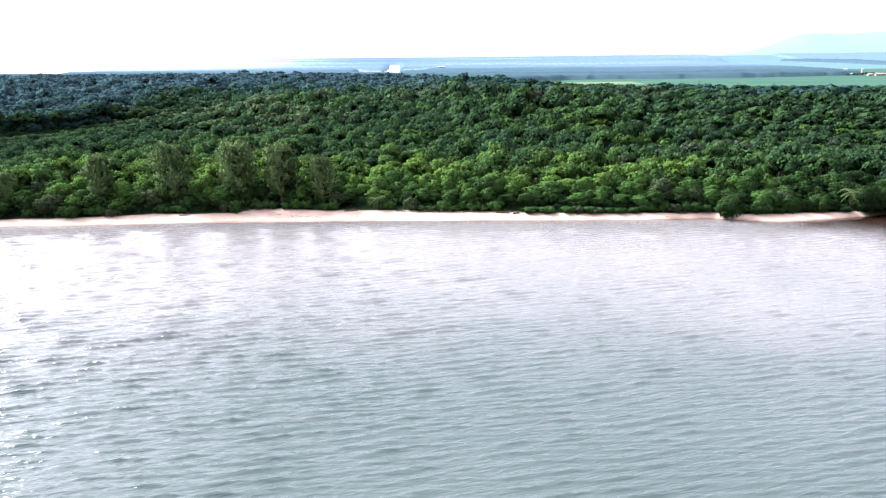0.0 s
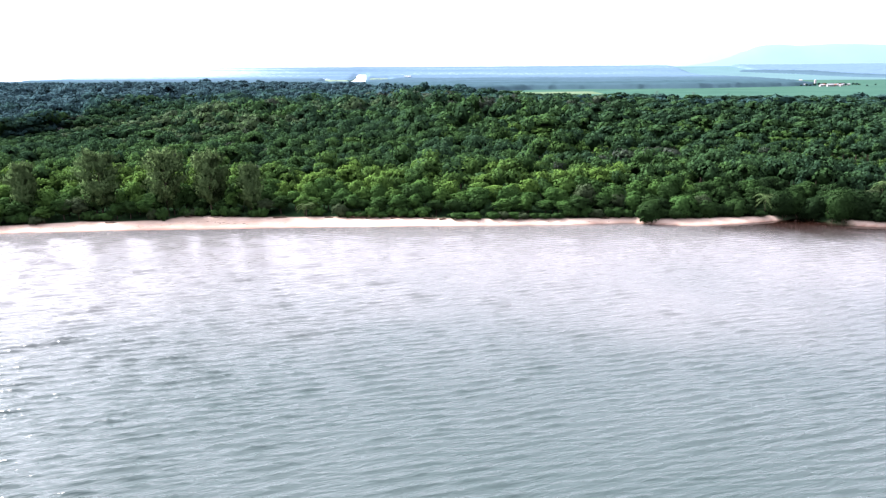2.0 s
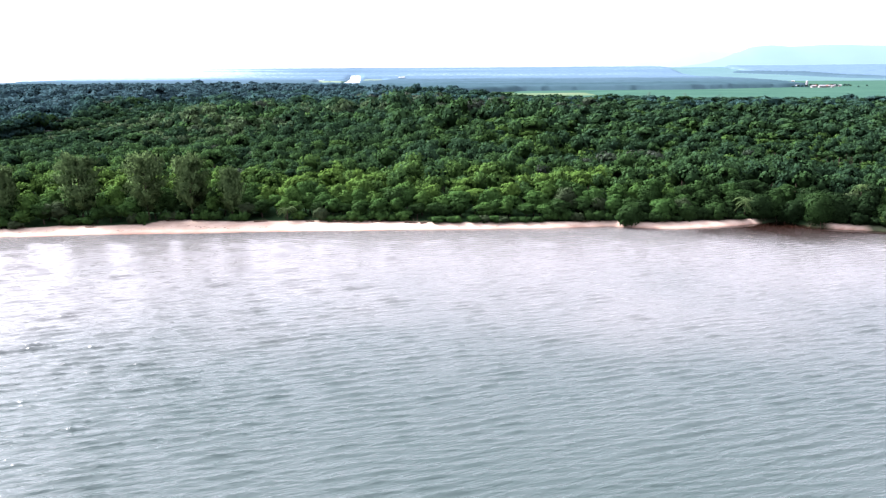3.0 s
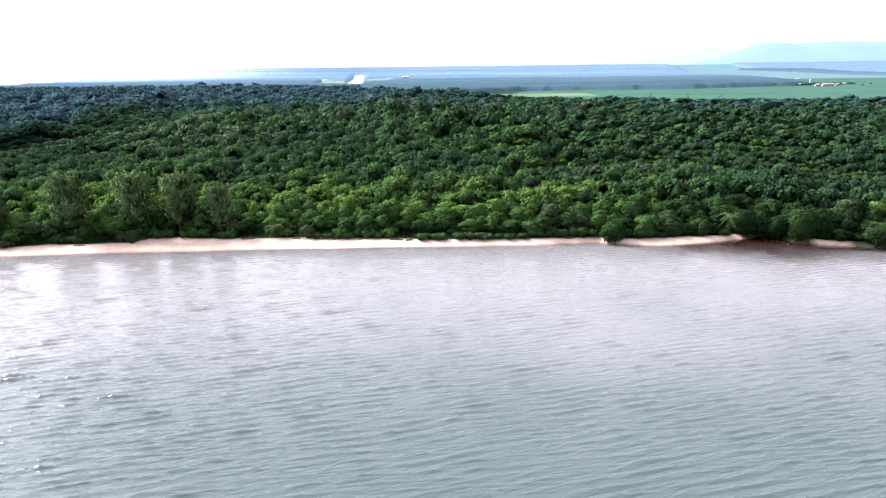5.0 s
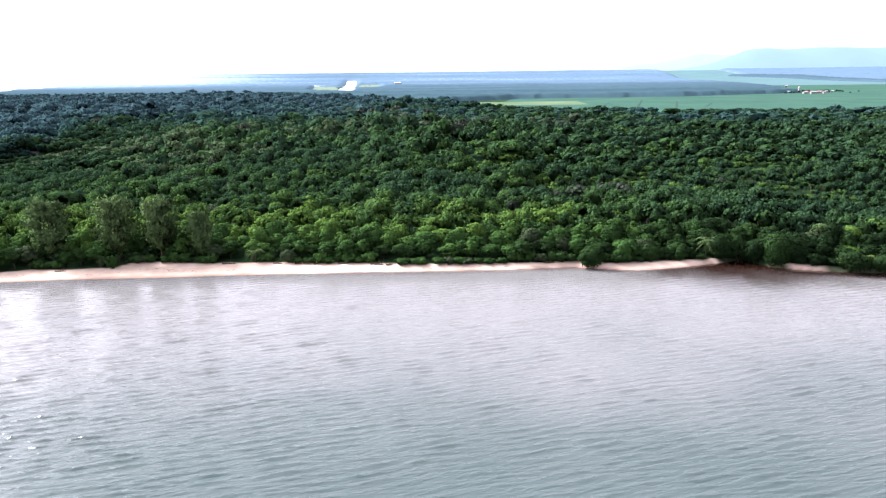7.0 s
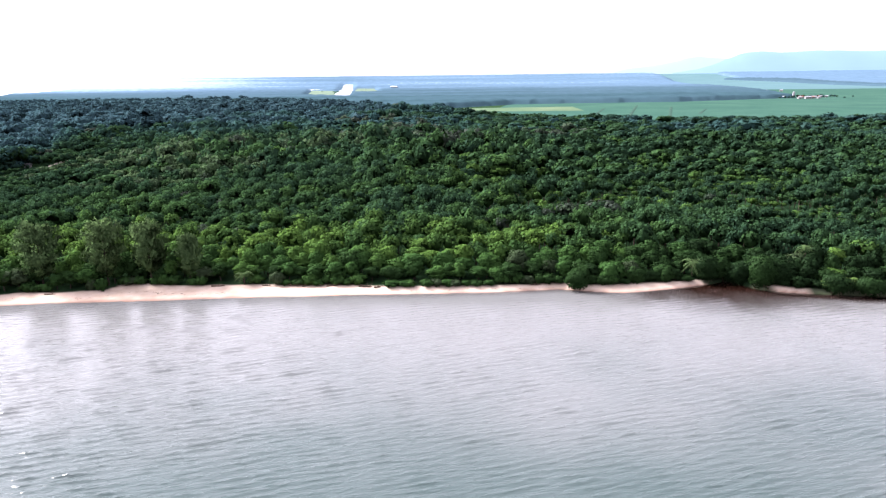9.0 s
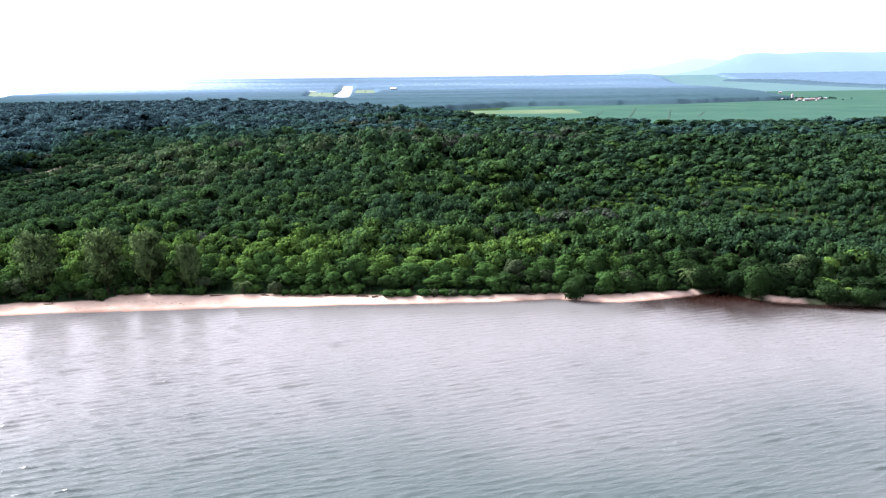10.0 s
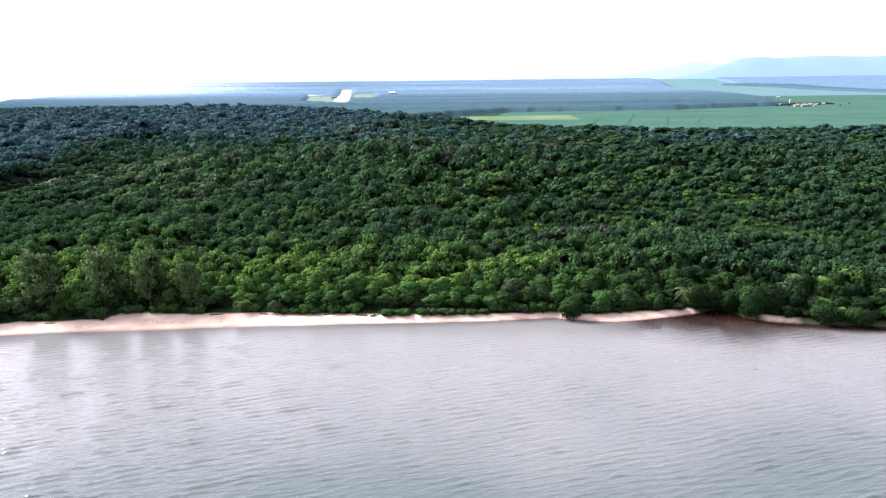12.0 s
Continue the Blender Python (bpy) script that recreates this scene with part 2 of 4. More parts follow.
litter = mix_colour(nt, ramp(nt, grain.outputs["Fac"], [(0.62, (0, 0, 0)), (0.72, (0.6, 0.6, 0.6))]), sand, (0.27, 0.19, 0.14))
wet = mix_colour(nt, attribute(nt, "wet"), litter, (0.24, 0.15, 0.11))
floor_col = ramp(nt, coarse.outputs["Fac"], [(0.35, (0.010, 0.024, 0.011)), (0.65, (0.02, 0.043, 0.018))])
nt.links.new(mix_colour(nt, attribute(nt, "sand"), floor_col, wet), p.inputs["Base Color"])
p.inputs["Roughness"].default_value = 0.85
p.inputs["Specular IOR Level"].default_value = 0.0
bp = node(nt, "ShaderNodeBump", Strength=0.4, Distance=0.15)
nt.links.new(grain.outputs["Fac"], bp.inputs["Height"])
nt.links.new(bp.outputs[0], p.inputs["Normal"])
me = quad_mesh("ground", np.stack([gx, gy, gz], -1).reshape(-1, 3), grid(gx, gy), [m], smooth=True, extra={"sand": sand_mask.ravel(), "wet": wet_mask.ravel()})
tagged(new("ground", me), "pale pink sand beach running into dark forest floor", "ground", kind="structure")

# ---------------------------------------------------------------- water
rng = np.random.default_rng(4)
xs = spaced([(-3000, 300), (-400, 30), (-170, 1.2), (-80, 0.9), (80, 0.9), (170, 1.2), (400, 30), (3000, 300)])
ys = spaced([(-3000, 300), (-60, 20), (42, 0.15), (85, 0.17), (130, 0.29), (200, 0.6)])
gx, gy = np.meshgrid(xs, ys)
gz = np.zeros_like(gx)
near = smooth((190 - abs(gx)) / 20) * smooth((gy - 30) / 12)
calm = 0.85 + 0.15 * noise2(gx, gy, 31, 26, 3) + 0.8 * smooth((20 - gx) / 80)      # the breeze is fresher in the open west
row_step = np.gradient(ys)[:, None]
for k in range(76):
    if k < 34:      # wind waves with long crests
        length, turn, amp, skew = 1.4 * 1.55 ** rng.random(), radians(17 + rng.normal(0, 6)), 0.0085, 0.7
    else:           # shorter chop
        length, turn, amp, skew = 0.5 * 2.4 ** rng.random(), radians(17 + rng.normal(0, 12)), 0.0082, 0.6
    phase = (-math.sin(turn) * gx + math.cos(turn) * gy) * 2 * math.pi / length + rng.random() * 6.28 + 0.5 * noise2(gx, gy, 40 + k, 22, 1)
    gz += amp * length ** 0.9 * rng.uniform(0.5, 1.0) * np.sin(phase + skew * np.sin(phase)) * smooth((length / row_step - 2.1) / 1.2)
gz = gz + 6.0 * (gz * gz - np.mean(gz * gz))     # crests sharper than troughs
lee = 0.2 + 0.8 * smooth((shore(gx) - gy - 3) / 14)
still = 1 - 0.85 * smooth(1.5 - np.hypot((gx - 106) / 12, (gy - 184) / 7))
still = np.minimum(still, 1 - 0.93 * smooth((11 - shore(gx) + gy) / 6) * smooth((gx - 74) / 24))      # calm water under the mangroves
gz *= near * calm * lee * still
m, nt, p = material("sea_water")
geo = nt.nodes.new("ShaderNodeNewGeometry")
turned = node(nt, "ShaderNodeMapping")
turned.inputs["Rotation"].default_value = (0, 0, radians(-18))
nt.links.new(geo.outputs["Position"], turned.inputs["Vector"])
drawn = node(nt, "ShaderNodeMapping")
drawn.inputs["Scale"].default_value = (0.2, 1.0, 1)
nt.links.new(turned.outputs[0], drawn.inputs["Vector"])
ripple = node(nt, "ShaderNodeTexNoise", Scale=1.2, Detail=3.0, Roughness=0.55)
nt.links.new(drawn.outputs[0], ripple.inputs["Vector"])
fold = math_node(nt, "ABSOLUTE", math_node(nt, "MULTIPLY_ADD", ripple.outputs["Fac"], 2.0), 0)
fold.node.inputs[0].links[0].from_node.inputs[2].default_value = -1.0
ridge = math_node(nt, "POWER", math_node(nt, "SUBTRACT", 1.0, fold), 1.6)      # narrow crests, wide troughs
bp = node(nt, "ShaderNodeBump", Strength=1.0, Distance=0.09)
nt.links.new(math_node(nt, "MULTIPLY", ridge, attribute(nt, "ripple")), bp.inputs["Height"])
nt.links.new(bp.outputs[0], p.inputs["Normal"])
broad = node(nt, "ShaderNodeTexNoise", Scale=0.03, Detail=3.0)
nt.links.new(geo.outputs["Position"], broad.inputs["Vector"])
sea = ramp(nt, broad.outputs["Fac"], [(0.35, (0.027, 0.043, 0.040)), (0.65, (0.034, 0.050, 0.047))])
# silt colour near shore, raised to take in the sky's reflection
silt_and_sky = mix_colour(nt, attribute(nt, "shallow"), sea, (0.102, 0.103, 0.100))
nt.links.new(mix_colour(nt, attribute(nt, "tannin_reflection"), silt_and_sky, (0.011, 0.0048, 0.0032)), p.inputs["Base Color"])
p.inputs["Roughness"].default_value = 0.08
p.inputs["IOR"].default_value = 1.33
# brown stream water; the shore strip also paints in the mangroves' dark reflection
tannin_reflection = smooth(1.35 - np.hypot((gx - 108) / 36, (gy - 184) / np.where(gy < 184, 22, 60)) + 0.25 * noise2(gx, gy, 51, 12))
tannin_reflection = np.maximum(tannin_reflection, (0.45 + 0.5 * smooth((gx - 80) / 25)) * smooth((1.0 + 0.5 * smooth((gx - 80) / 25)) - (shore(gx) - gy) / (5 + 2 * noise2(gx, gy, 52, 14))) * smooth((gx + 40) / 60))
me = quad_mesh("water", np.stack([gx, gy, gz], -1).reshape(-1, 3), grid(gx, gy), [m], smooth=True, extra={"tannin_reflection": tannin_reflection.ravel(), "ripple": (still * (0.25 + 0.75 * smooth((shore(gx) - gy - 3) / 30))).ravel(), "shallow": smooth(1.15 - (shore(gx) - gy) / 95 + 0.25 * noise2(gx, gy, 53, 30)).ravel()})
tagged(new("water", me), "calm grey-green sea rippled by small waves", "water", kind="structure")


# ---------------------------------------------------------------- trees: shapes
def leaf_quads(centres, normals, sizes, rng, long=1.0, plain=False):
    """Diamond-shaped leaf clumps, one for each centre; three-cornered where plain."""
    n = normals / np.linalg.norm(normals, axis=1, keepdims=True)
    a = np.cross(n, rng.normal(size=n.shape))
    a /= np.linalg.norm(a, axis=1, keepdims=True)
    b = np.cross(n, a)
    s = sizes[:, None]
    j = lambda: s * rng.uniform(0.7, 1.2, (len(n), 1))
    if plain:
        v = np.stack([centres + a * j() * 1.25, centres - a * j() * 0.7 + b * j() * 1.1 + n * s * 0.2, centres - a * j() * 0.7 - b * j() * 1.1 - n * s * 0.15], 1)
        q = np.full((len(n), 4), -1)
        q[:, :3] = np.arange(len(n) * 3).reshape(-1, 3)
        return v.reshape(-1, 3), q
    v = np.stack([centres + a * j(), centres + b * j() * long + n * s * 0.2, centres - a * j(), centres - b * j() * long - n * s * 0.15], 1)
    return v.reshape(-1, 3), np.arange(len(n) * 4).reshape(-1, 4)


def core(rng, radius, mid, half, around=7, rings=4):
    """The dense inside of a crown: a small lumpy body that the leaf clumps cover."""
    v = []
    for k in range(rings + 1):
        t = math.pi * (0.06 + 0.88 * k / rings)
        for j in range(around):
            a = 2 * math.pi * (j + 0.5 * (k % 2)) / around
            r = radius * rng.uniform(0.75, 1.1)
            v.append((math.sin(t) * math.cos(a) * r, math.sin(t) * math.sin(a) * r, mid + math.cos(t) * half * rng.uniform(0.85, 1.05)))
    q = [(k * around + j, k * around + (j + 1) % around, (k + 1) * around + (j + 1) % around, (k + 1) * around + j) for k in range(rings) for j in range(around)]
    return np.array(v), np.array(q)


def crown(rng, radius, height, puffs, each, size, low=0.35, down=1.25, plain=False):
    """A broad crown of leafy puffs on a dome; its foot is at z = 0 and its top at the height."""
    k = np.arange(puffs) + 0.5
    up = 1 - down * k / puffs
    turn = k * 2.39996 + rng.normal(0, 0.35, puffs)
    flat = np.sqrt(np.clip(1 - up * up, 0, 1))
    reach = rng.uniform(0.5, 0.8, puffs)
    mid = height * (1 + low) / 2
    pc = np.stack([np.cos(turn) * flat * radius * reach, np.sin(turn) * flat * radius * reach, mid + up * height * (1 - low) / 2 * rng.uniform(0.6, 0.95, puffs)], -1)
    pr = radius * rng.uniform(0.28, 0.46, puffs)
    pc[:, 2] = np.minimum(pc[:, 2], height - pr * 0.8)
    d = rng.normal(size=(puffs, each, 3))
    d[..., 2] = np.abs(d[..., 2]) * np.where(rng.random((puffs, each)) < 0.2, -0.8, 1)
    d /= np.linalg.norm(d, axis=2, keepdims=True)
    c = pc[:, None] + d * pr[:, None, None] * rng.uniform(0.7, 1.08, (puffs, each, 1)) * np.array([1, 1, 0.85])
    n = d + 0.5 * (pc - np.array([0, 0, mid]))[:, None] / radius + rng.normal(0, 0.2, d.shape) + np.array([0, 0, 0.2])
    leaves = leaf_quads(c.reshape(-1, 3), n.reshape(-1, 3), size * rng.uniform(0.6, 1.3, puffs * each), rng, plain=plain)
    fine = each > 20
    inner = core(rng, radius * 0.62, mid - 0.04 * height, height * (1 - low) * 0.36, 7 if fine else 5, 4 if fine else 2)
    whole = (c - np.array([0, 0, mid + 0.05 * height])) / np.array([radius, radius, height * (1 - low) / 2])
    lean = (0.75 * d + 1.15 * whole - np.array([0, 0, 0.35]) + rng.normal(0, 0.1, d.shape)).reshape(-1, 3)
    lean = np.concatenate([np.repeat(lean, 3 if plain else 4, axis=0), inner[0] - np.array([0, 0, mid + 0.15 * height])])
    v, q = joined([leaves, inner])
    return v, q, lean / np.linalg.norm(lean, axis=1, keepdims=True)


def trunk_shape(rng, height, radius, limbs=4, lean=0.06):
    top = height * 0.72
    pts = [(0, 0, -0.4)]
    for k in range(1, 5):
        pts.append((rng.normal(0, lean) * k * height * 0.12, rng.normal(0, lean) * k * height * 0.12, top * k / 4))
    pieces = [tube(pts, [radius * (1.25 - 0.25 * k) for k in range(5)])]
    for k in range(limbs):
        a = rng.uniform(0, 6.28)
        foot = Vector(pts[2]).lerp(Vector(pts[3]), rng.random())
        out = Vector((math.cos(a), math.sin(a), 0)) * height * rng.uniform(0.16, 0.26)
        pieces.append(tube([foot, foot + out * 0.5 + Vector((0, 0, height * 0.09)), foot + out + Vector((0, 0, height * 0.2))], [radius * 0.5, radius * 0.35, radius * 0.12], 5))
    return joined(pieces)


def forest(name, label, trees, shapes, trunk_slot):
    """ONE mesh of many trees: rows of x, y, z, radius, height, tone, shape."""
    v_all, q_all, tone_all, slot_all, lean_all, n = [], [], [], [], [], 0
    which = trees[:, 6].astype(int)
    rng = np.random.default_rng(len(trees))
    for s, (v, q, slots, lean) in enumerate(shapes):
        t = trees[which == s]
        if not len(t):
            continue
        a = rng.uniform(0, 2 * math.pi, len(t))[:, None]
        x = (v[:, 0] * np.cos(a) - v[:, 1] * np.sin(a)) * t[:, 3:4] + t[:, 0:1]
        y = (v[:, 0] * np.sin(a) + v[:, 1] * np.cos(a)) * t[:, 3:4] + t[:, 1:2]
        z = v[:, 2] * t[:, 4:5] + t[:, 2:3]
        v_all.append(np.stack([x, y, z], -1).reshape(-1, 3))
        lx, ly = lean[:, 0] * np.cos(a) - lean[:, 1] * np.sin(a), lean[:, 0] * np.sin(a) + lean[:, 1] * np.cos(a)
        lean_all.append(np.stack([lx, ly, np.broadcast_to(lean[:, 2], lx.shape)], -1).reshape(-1, 3))
        q_all.append(np.where(q[None] < 0, -1, q[None] + (np.arange(len(t)) * len(v))[:, None, None] + n).reshape(-1, 4))
        tone_all.append(np.repeat(t[:, 5], len(q)))
        slot_all.append(np.tile(slots, len(t)))
        n += len(t) * len(v)
    me = quad_mesh(name, np.concatenate(v_all), np.concatenate(q_all), [LEAF_TREE, trunk_slot], np.concatenate(slot_all), np.concatenate(tone_all), lean=np.concatenate(lean_all))
    return tagged(new(name, me), label, "forest", kind="stuff")


def unit_shapes(count, seed, puffs, each, size, trunk=True):
    """Shapes of a tree with crown radius 1 and height 1 (built at 3.4 m and 9 m)."""
    rng = np.random.default_rng(seed)
    out = []
    for k in range(count):
        v, q, lean = crown(rng, 3.4, 9.0, puffs + rng.integers(-1, 2), each, size, rng.uniform(0.34, 0.56), plain=True)
        slots = np.zeros(len(q), int)
        if trunk:
            tv, tq = tube([(0, 0, -0.3), (0.1, 0.1, 6.2)], [0.24, 0.12], 4)
            q = np.concatenate([q, tq + len(v)])
            v = np.concatenate([v, tv])
            lean = np.concatenate([lean, tv - np.array([0, 0, 3.0])])
            slots = np.concatenate([slots, np.ones(len(tq), int)])
        out.append((v / np.array([3.4, 3.4, 9.0]), q, slots, lean))
    return out


# heights of the canopy at known places: x, y, metres
CANOPY = [(45, 214, 9), (39, 217, 9.5), (-29, 240, 7.5), (-105, 256, 8), (159, 274, 6), (178, 351, 7.5), (23, 368, 12), (-81, 413, 13.5),
          (0, 437, 18), (-94, 432, 16), (-215, 430, 7), (-215, 345, 3.5), (-245, 340, 3.5), (150, 466, 9), (259, 717, 8.4), (381, 740, 8.2), (170, 770, 8.4), (560, 740, 8.4), (90, 700, 9.5), (-300, 560, 15), (-350, 800, 15), (-100, 800, 14),
          (0, 640, 13), (-180, 330, 7.5), (90, 310, 7.5)]


def canopy_height(x, y):
    total, weight = 0, 0
    for ax, ay, h in CANOPY:
        w = 1 / (((x - ax) ** 2 + (y - ay) ** 2) / (1 + (ay / 400) ** 2) + 300)
        w = w * w
        total, weight = total + w * h, weight + w
    return total / weight


# a track through the forest, in an open strip: x, y, half width of the strip
TRACK_LINE = [(-330, 345, 5), (-285, 357, 5), (-256, 366, 5), (-243, 380, 4), (-234, 408, 4.5), (-228, 436, 4), (-236, 480, 3), (-250, 560, 3), (-261, 630, 8), (-272, 700, 9), (-272, 745, 4)]


def track_line(n):
    """The track's points, evenly spread: x, y, half width."""
    u = np.linspace(0, len(TRACK_LINE) - 1, n)
    return [np.interp(u, np.arange(len(TRACK_LINE)), [p[k] for p in TRACK_LINE]) for k in range(3)]


def in_clearing(x, y):
    tx, ty, tw = track_line(90)
    near = np.min(np.hypot(x[:, None] - tx, y[:, None] - ty) - tw, axis=1)
    return near < 1.5 * noise2(x, y, 60, 12)


def behind_track(x, y):
    """1 in the tall dark forest beyond the track, 0 on its seaward side."""
    edge = np.interp(y, [345, 357, 366, 380, 408, 436, 480, 560, 640, 713, 745, 900, 1100], [-330, -285, -256, -243, -234, -228, -236, -250, -262, -275, -270, -190, -60])
    return smooth((edge - 4 - x) / 40 + 0.3) * (y > 350)


def blot(x, y, places):
    """1 inside any of the given ellipses (x, y, half widths), fading over their ragged rims."""
    out = np.zeros(np.shape(x))
    for cx, cy, a, b in places:
        out = np.maximum(out, smooth(1.9 - 1.4 * np.hypot((x - cx) / a, (y - cy) / b) + 0.5 * noise2(x, y, 61, 16)))
    return out


OLIVE = [(-150, 430, 62, 60), (-105, 345, 40, 30), (-60, 470, 40, 40)]
BROWN = [(-12, 555, 42, 60), (-55, 735, 45, 55), (22, 448, 32, 24), (76, 246, 17, 10), (-47, 229, 9, 6), (-242, 476, 8, 9), (110, 560, 30, 30)]
SCRUB = [(156, 268, 14, 15), (78, 268, 26, 14), (60, 335, 24, 18), (110, 300, 20, 14), (170, 330, 26, 16), (20, 300, 16, 14)]


def forest_edge(x):
    """Where the tall forest ends inland."""
    return np.interp(x, [-1500, -400, -200, -80, 0, 60, 150, 300, 700, 1500], [1580, 1560, 1400, 1160, 1055, 925, 838, 778, 770, 850])


def scatter(y0, y1, cell, seed):
    rng = np.random.default_rng(seed)
    rows = []
    ys = np.arange(y0, y1, cell * 0.87)
    for k, y in enumerate(ys):
        x = np.arange(-0.71 * y - 20, 0.64 * (y + 25) + 30, cell) + (k % 2) * cell / 2
        rows.append(np.stack([x, np.full_like(x, y)], -1))
    p = np.concatenate(rows)
    p += rng.uniform(-0.42, 0.42, p.shape) * cell
    keep = ~in_clearing(p[:, 0], p[:, 1]) & (p[:, 1] > vegetation(p[:, 0]) + 15) & (p[:, 1] < forest_edge(p[:, 0]) + 18 * noise2(p[:, 0], p[:, 1], 70, 60))
    p = p[keep]
    x, y = p[:, 0], p[:, 1]
    n = len(p)
    far_side = behind_track(x, y)
    scrub = blot(x, y, SCRUB)
    right = smooth((x + 10) / 70) * smooth((y - 238) / 30) * smooth((620 - y) / 160)
    h = canopy_height(x, y) * (1 + 0.4 * noise2(x, y, 71, 24, 3) + rng.normal(0, 0.18, n))
    tx, ty, tw = track_line(90)
    off = np.min(np.hypot(x[:, None] - tx, y[:, None] - ty), axis=1)
    young = smooth((34 - off) / 14) * (far_side < 0.3) * np.maximum(smooth((452 - y) / 15), smooth((y - 580) / 20))
    h = h * (1 - 0.62 * young)      # young growth on the seaward side of the track
    h = np.where((far_side > 0.3) & (x < np.interp(y, [408, 436, 560, 713], [-243, -237, -259, -286])), np.maximum(h, 11.5 + 4 * noise2(x, y, 74, 30, 2) + rng.normal(0, 1.2, n)), h)
    standing = rng.random(n) < 0.5                      # dark crowns standing over paler low growth
    h = h * (1 + right * np.where(standing, 0.12, -0.3))
    big = rng.random(n) < 0.06 * (y < 620)
    h = np.clip(np.where(big, h * 1.18, h), 2.2, 26) * (1 - 0.6 * scrub)
    r = cell * (0.42 + 0.52 * rng.random(n) ** 1.4) * np.where(big, 1.25, 1) * np.clip(h / 9, 0.75, 1.25)
    r = np.maximum(r, 0.27 * h)
    # tones: bright young growth along the shore, darker inland, olive and brown crowns in groups
    d = y - vegetation(x)
    bright = 0.32 * smooth((66 - d) / 34) * smooth((x + 150) / 60 + 0.3) * (0.2 + 0.8 * smooth((105 - x) / 85))
    # tone sinks with distance into the blue stops, which paint haze
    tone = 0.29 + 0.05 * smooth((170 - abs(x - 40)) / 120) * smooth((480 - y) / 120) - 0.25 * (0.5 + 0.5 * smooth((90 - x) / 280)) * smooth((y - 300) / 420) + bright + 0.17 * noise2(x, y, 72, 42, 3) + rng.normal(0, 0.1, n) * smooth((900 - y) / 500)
    tone = tone + 0.05 * smooth((x + 40) / 80) * smooth((y - 320) / 60) - 0.15 * smooth((x - 80) / 40) * smooth((252 - y) / 30)
    tone = tone + right * np.where(standing, -0.04, 0.22) - 0.17 * far_side
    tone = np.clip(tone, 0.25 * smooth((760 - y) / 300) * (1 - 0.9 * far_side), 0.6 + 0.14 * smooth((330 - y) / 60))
    tone = np.where(rng.random(n) < 0.45 * blot(x, y, OLIVE), rng.uniform(0.87, 0.94, n), tone)
    tone = np.where(rng.random(n) < 0.6 * blot(x, y, BROWN) + 0.004 * (d > 40), rng.uniform(0.96, 1.0, n), tone)
    tone = np.where(rng.random(n) < 0.85 * scrub, rng.uniform(0.55, 0.72, n), tone)
    return np.stack([x, y, ground_height(x, y), r, h, tone, rng.integers(0, 6, n)], -1)


def thicket():
    """Bushes that close the foot of the tall forest beyond the track."""
    rng = np.random.default_rng(19)
    rows = []
    for k in range(260):
        tx, ty, tw = (v[k] for v in track_line(260))
        bx, by, bw = (v[max(k - 1, 0)] for v in track_line(260))
        ax, ay, aw = (v[min(k + 1, 259)] for v in track_line(260))
        run = math.hypot(ax - bx, ay - by)
        out = tw + rng.uniform(3, 16)
        rows.append((tx - (ay - by) / run * out, ty + (ax - bx) / run * out, 1.4, rng.uniform(2.4, 3.8), rng.uniform(4, 7.5), rng.uniform(0.05, 0.26), rng.integers(0, 6)))
    return np.array(rows)


forest("near_forest", "dense green coastal forest canopy behind the beach", scatter(*NEAR), unit_shapes(6, 11, 11, 14, 0.38), BARK)
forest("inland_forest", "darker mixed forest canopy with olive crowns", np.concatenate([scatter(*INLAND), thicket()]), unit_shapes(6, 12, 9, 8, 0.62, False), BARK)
forest("far_forest", "dark green forest reaching the fields, blued for haze", scatter(*FAR), unit_shapes(6, 13, 6, 6, 0.92, False), BARK)
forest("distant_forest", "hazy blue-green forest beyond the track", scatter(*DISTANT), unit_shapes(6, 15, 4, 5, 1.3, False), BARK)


# ---------------------------------------------------------------- trees of the shore, one by one
def thing(name, label, category, group=""):
    return tagged(new(name), label, category, group)


def stand(ob, x, y, turn=0.0, wide=1.0, high=1.0, sink=0.0):
    return Matrix.LocRotScale((x, y, float(ground_height(np.array([float(x)]), np.array([float(y)]))[0]) - sink), Euler((0, 0, turn)), (wide, wide, high))


def broadleaf_tree(seed, radius, height, puffs, each, size, label, low):
    rng = np.random.default_rng(seed)
    ob = thing("broadleaf_tree", label, "tree", "trees along the shore")
    v, q = trunk_shape(rng, height, 0.17)
    part("trunk", quad_mesh("trunk", v, q, [BARK], smooth=True), ob, "grey-brown trunk and limbs")
    v, q, lean = crown(rng, radius, height, puffs, each, size, low, 1.7)
    part("crown", quad_mesh("crown", v, q, [LEAF_FRONT], lean=lean), ob)
    return ob


def shrub(seed, radius, height, label):
    rng = np.random.default_rng(seed)
    ob = thing("shrub", label, "shrub", "shrubs at the beach edge")
    pieces = []
    for k in range(5):
        a = k * 1.26 + rng.random()
        pieces.append(tube([(0.1 * math.cos(a), 0.1 * math.sin(a), -0.2), (radius * 0.4 * math.cos(a), radius * 0.4 * math.sin(a), height * 0.6)], [0.07, 0.03], 5))
    v, q = joined(pieces)
    part("stems", quad_mesh("stems", v, q, [BARK]), ob)
    v, q, lean = crown(rng, radius, height, 14, 56, 0.23, 0.0, 1.9)
    part("crown", quad_mesh("crown", v, q, [LEAF_SHRUB], lean=lean), ob)
    return ob


rng = np.random.default_rng(21)
TREE_LABELS = ["broadleaf tree with a rounded bright green crown", "broadleaf tree with a loose mid-green crown", "broad dark green tree leaning over neighbours", "slender tree with a small yellow-green crown"]
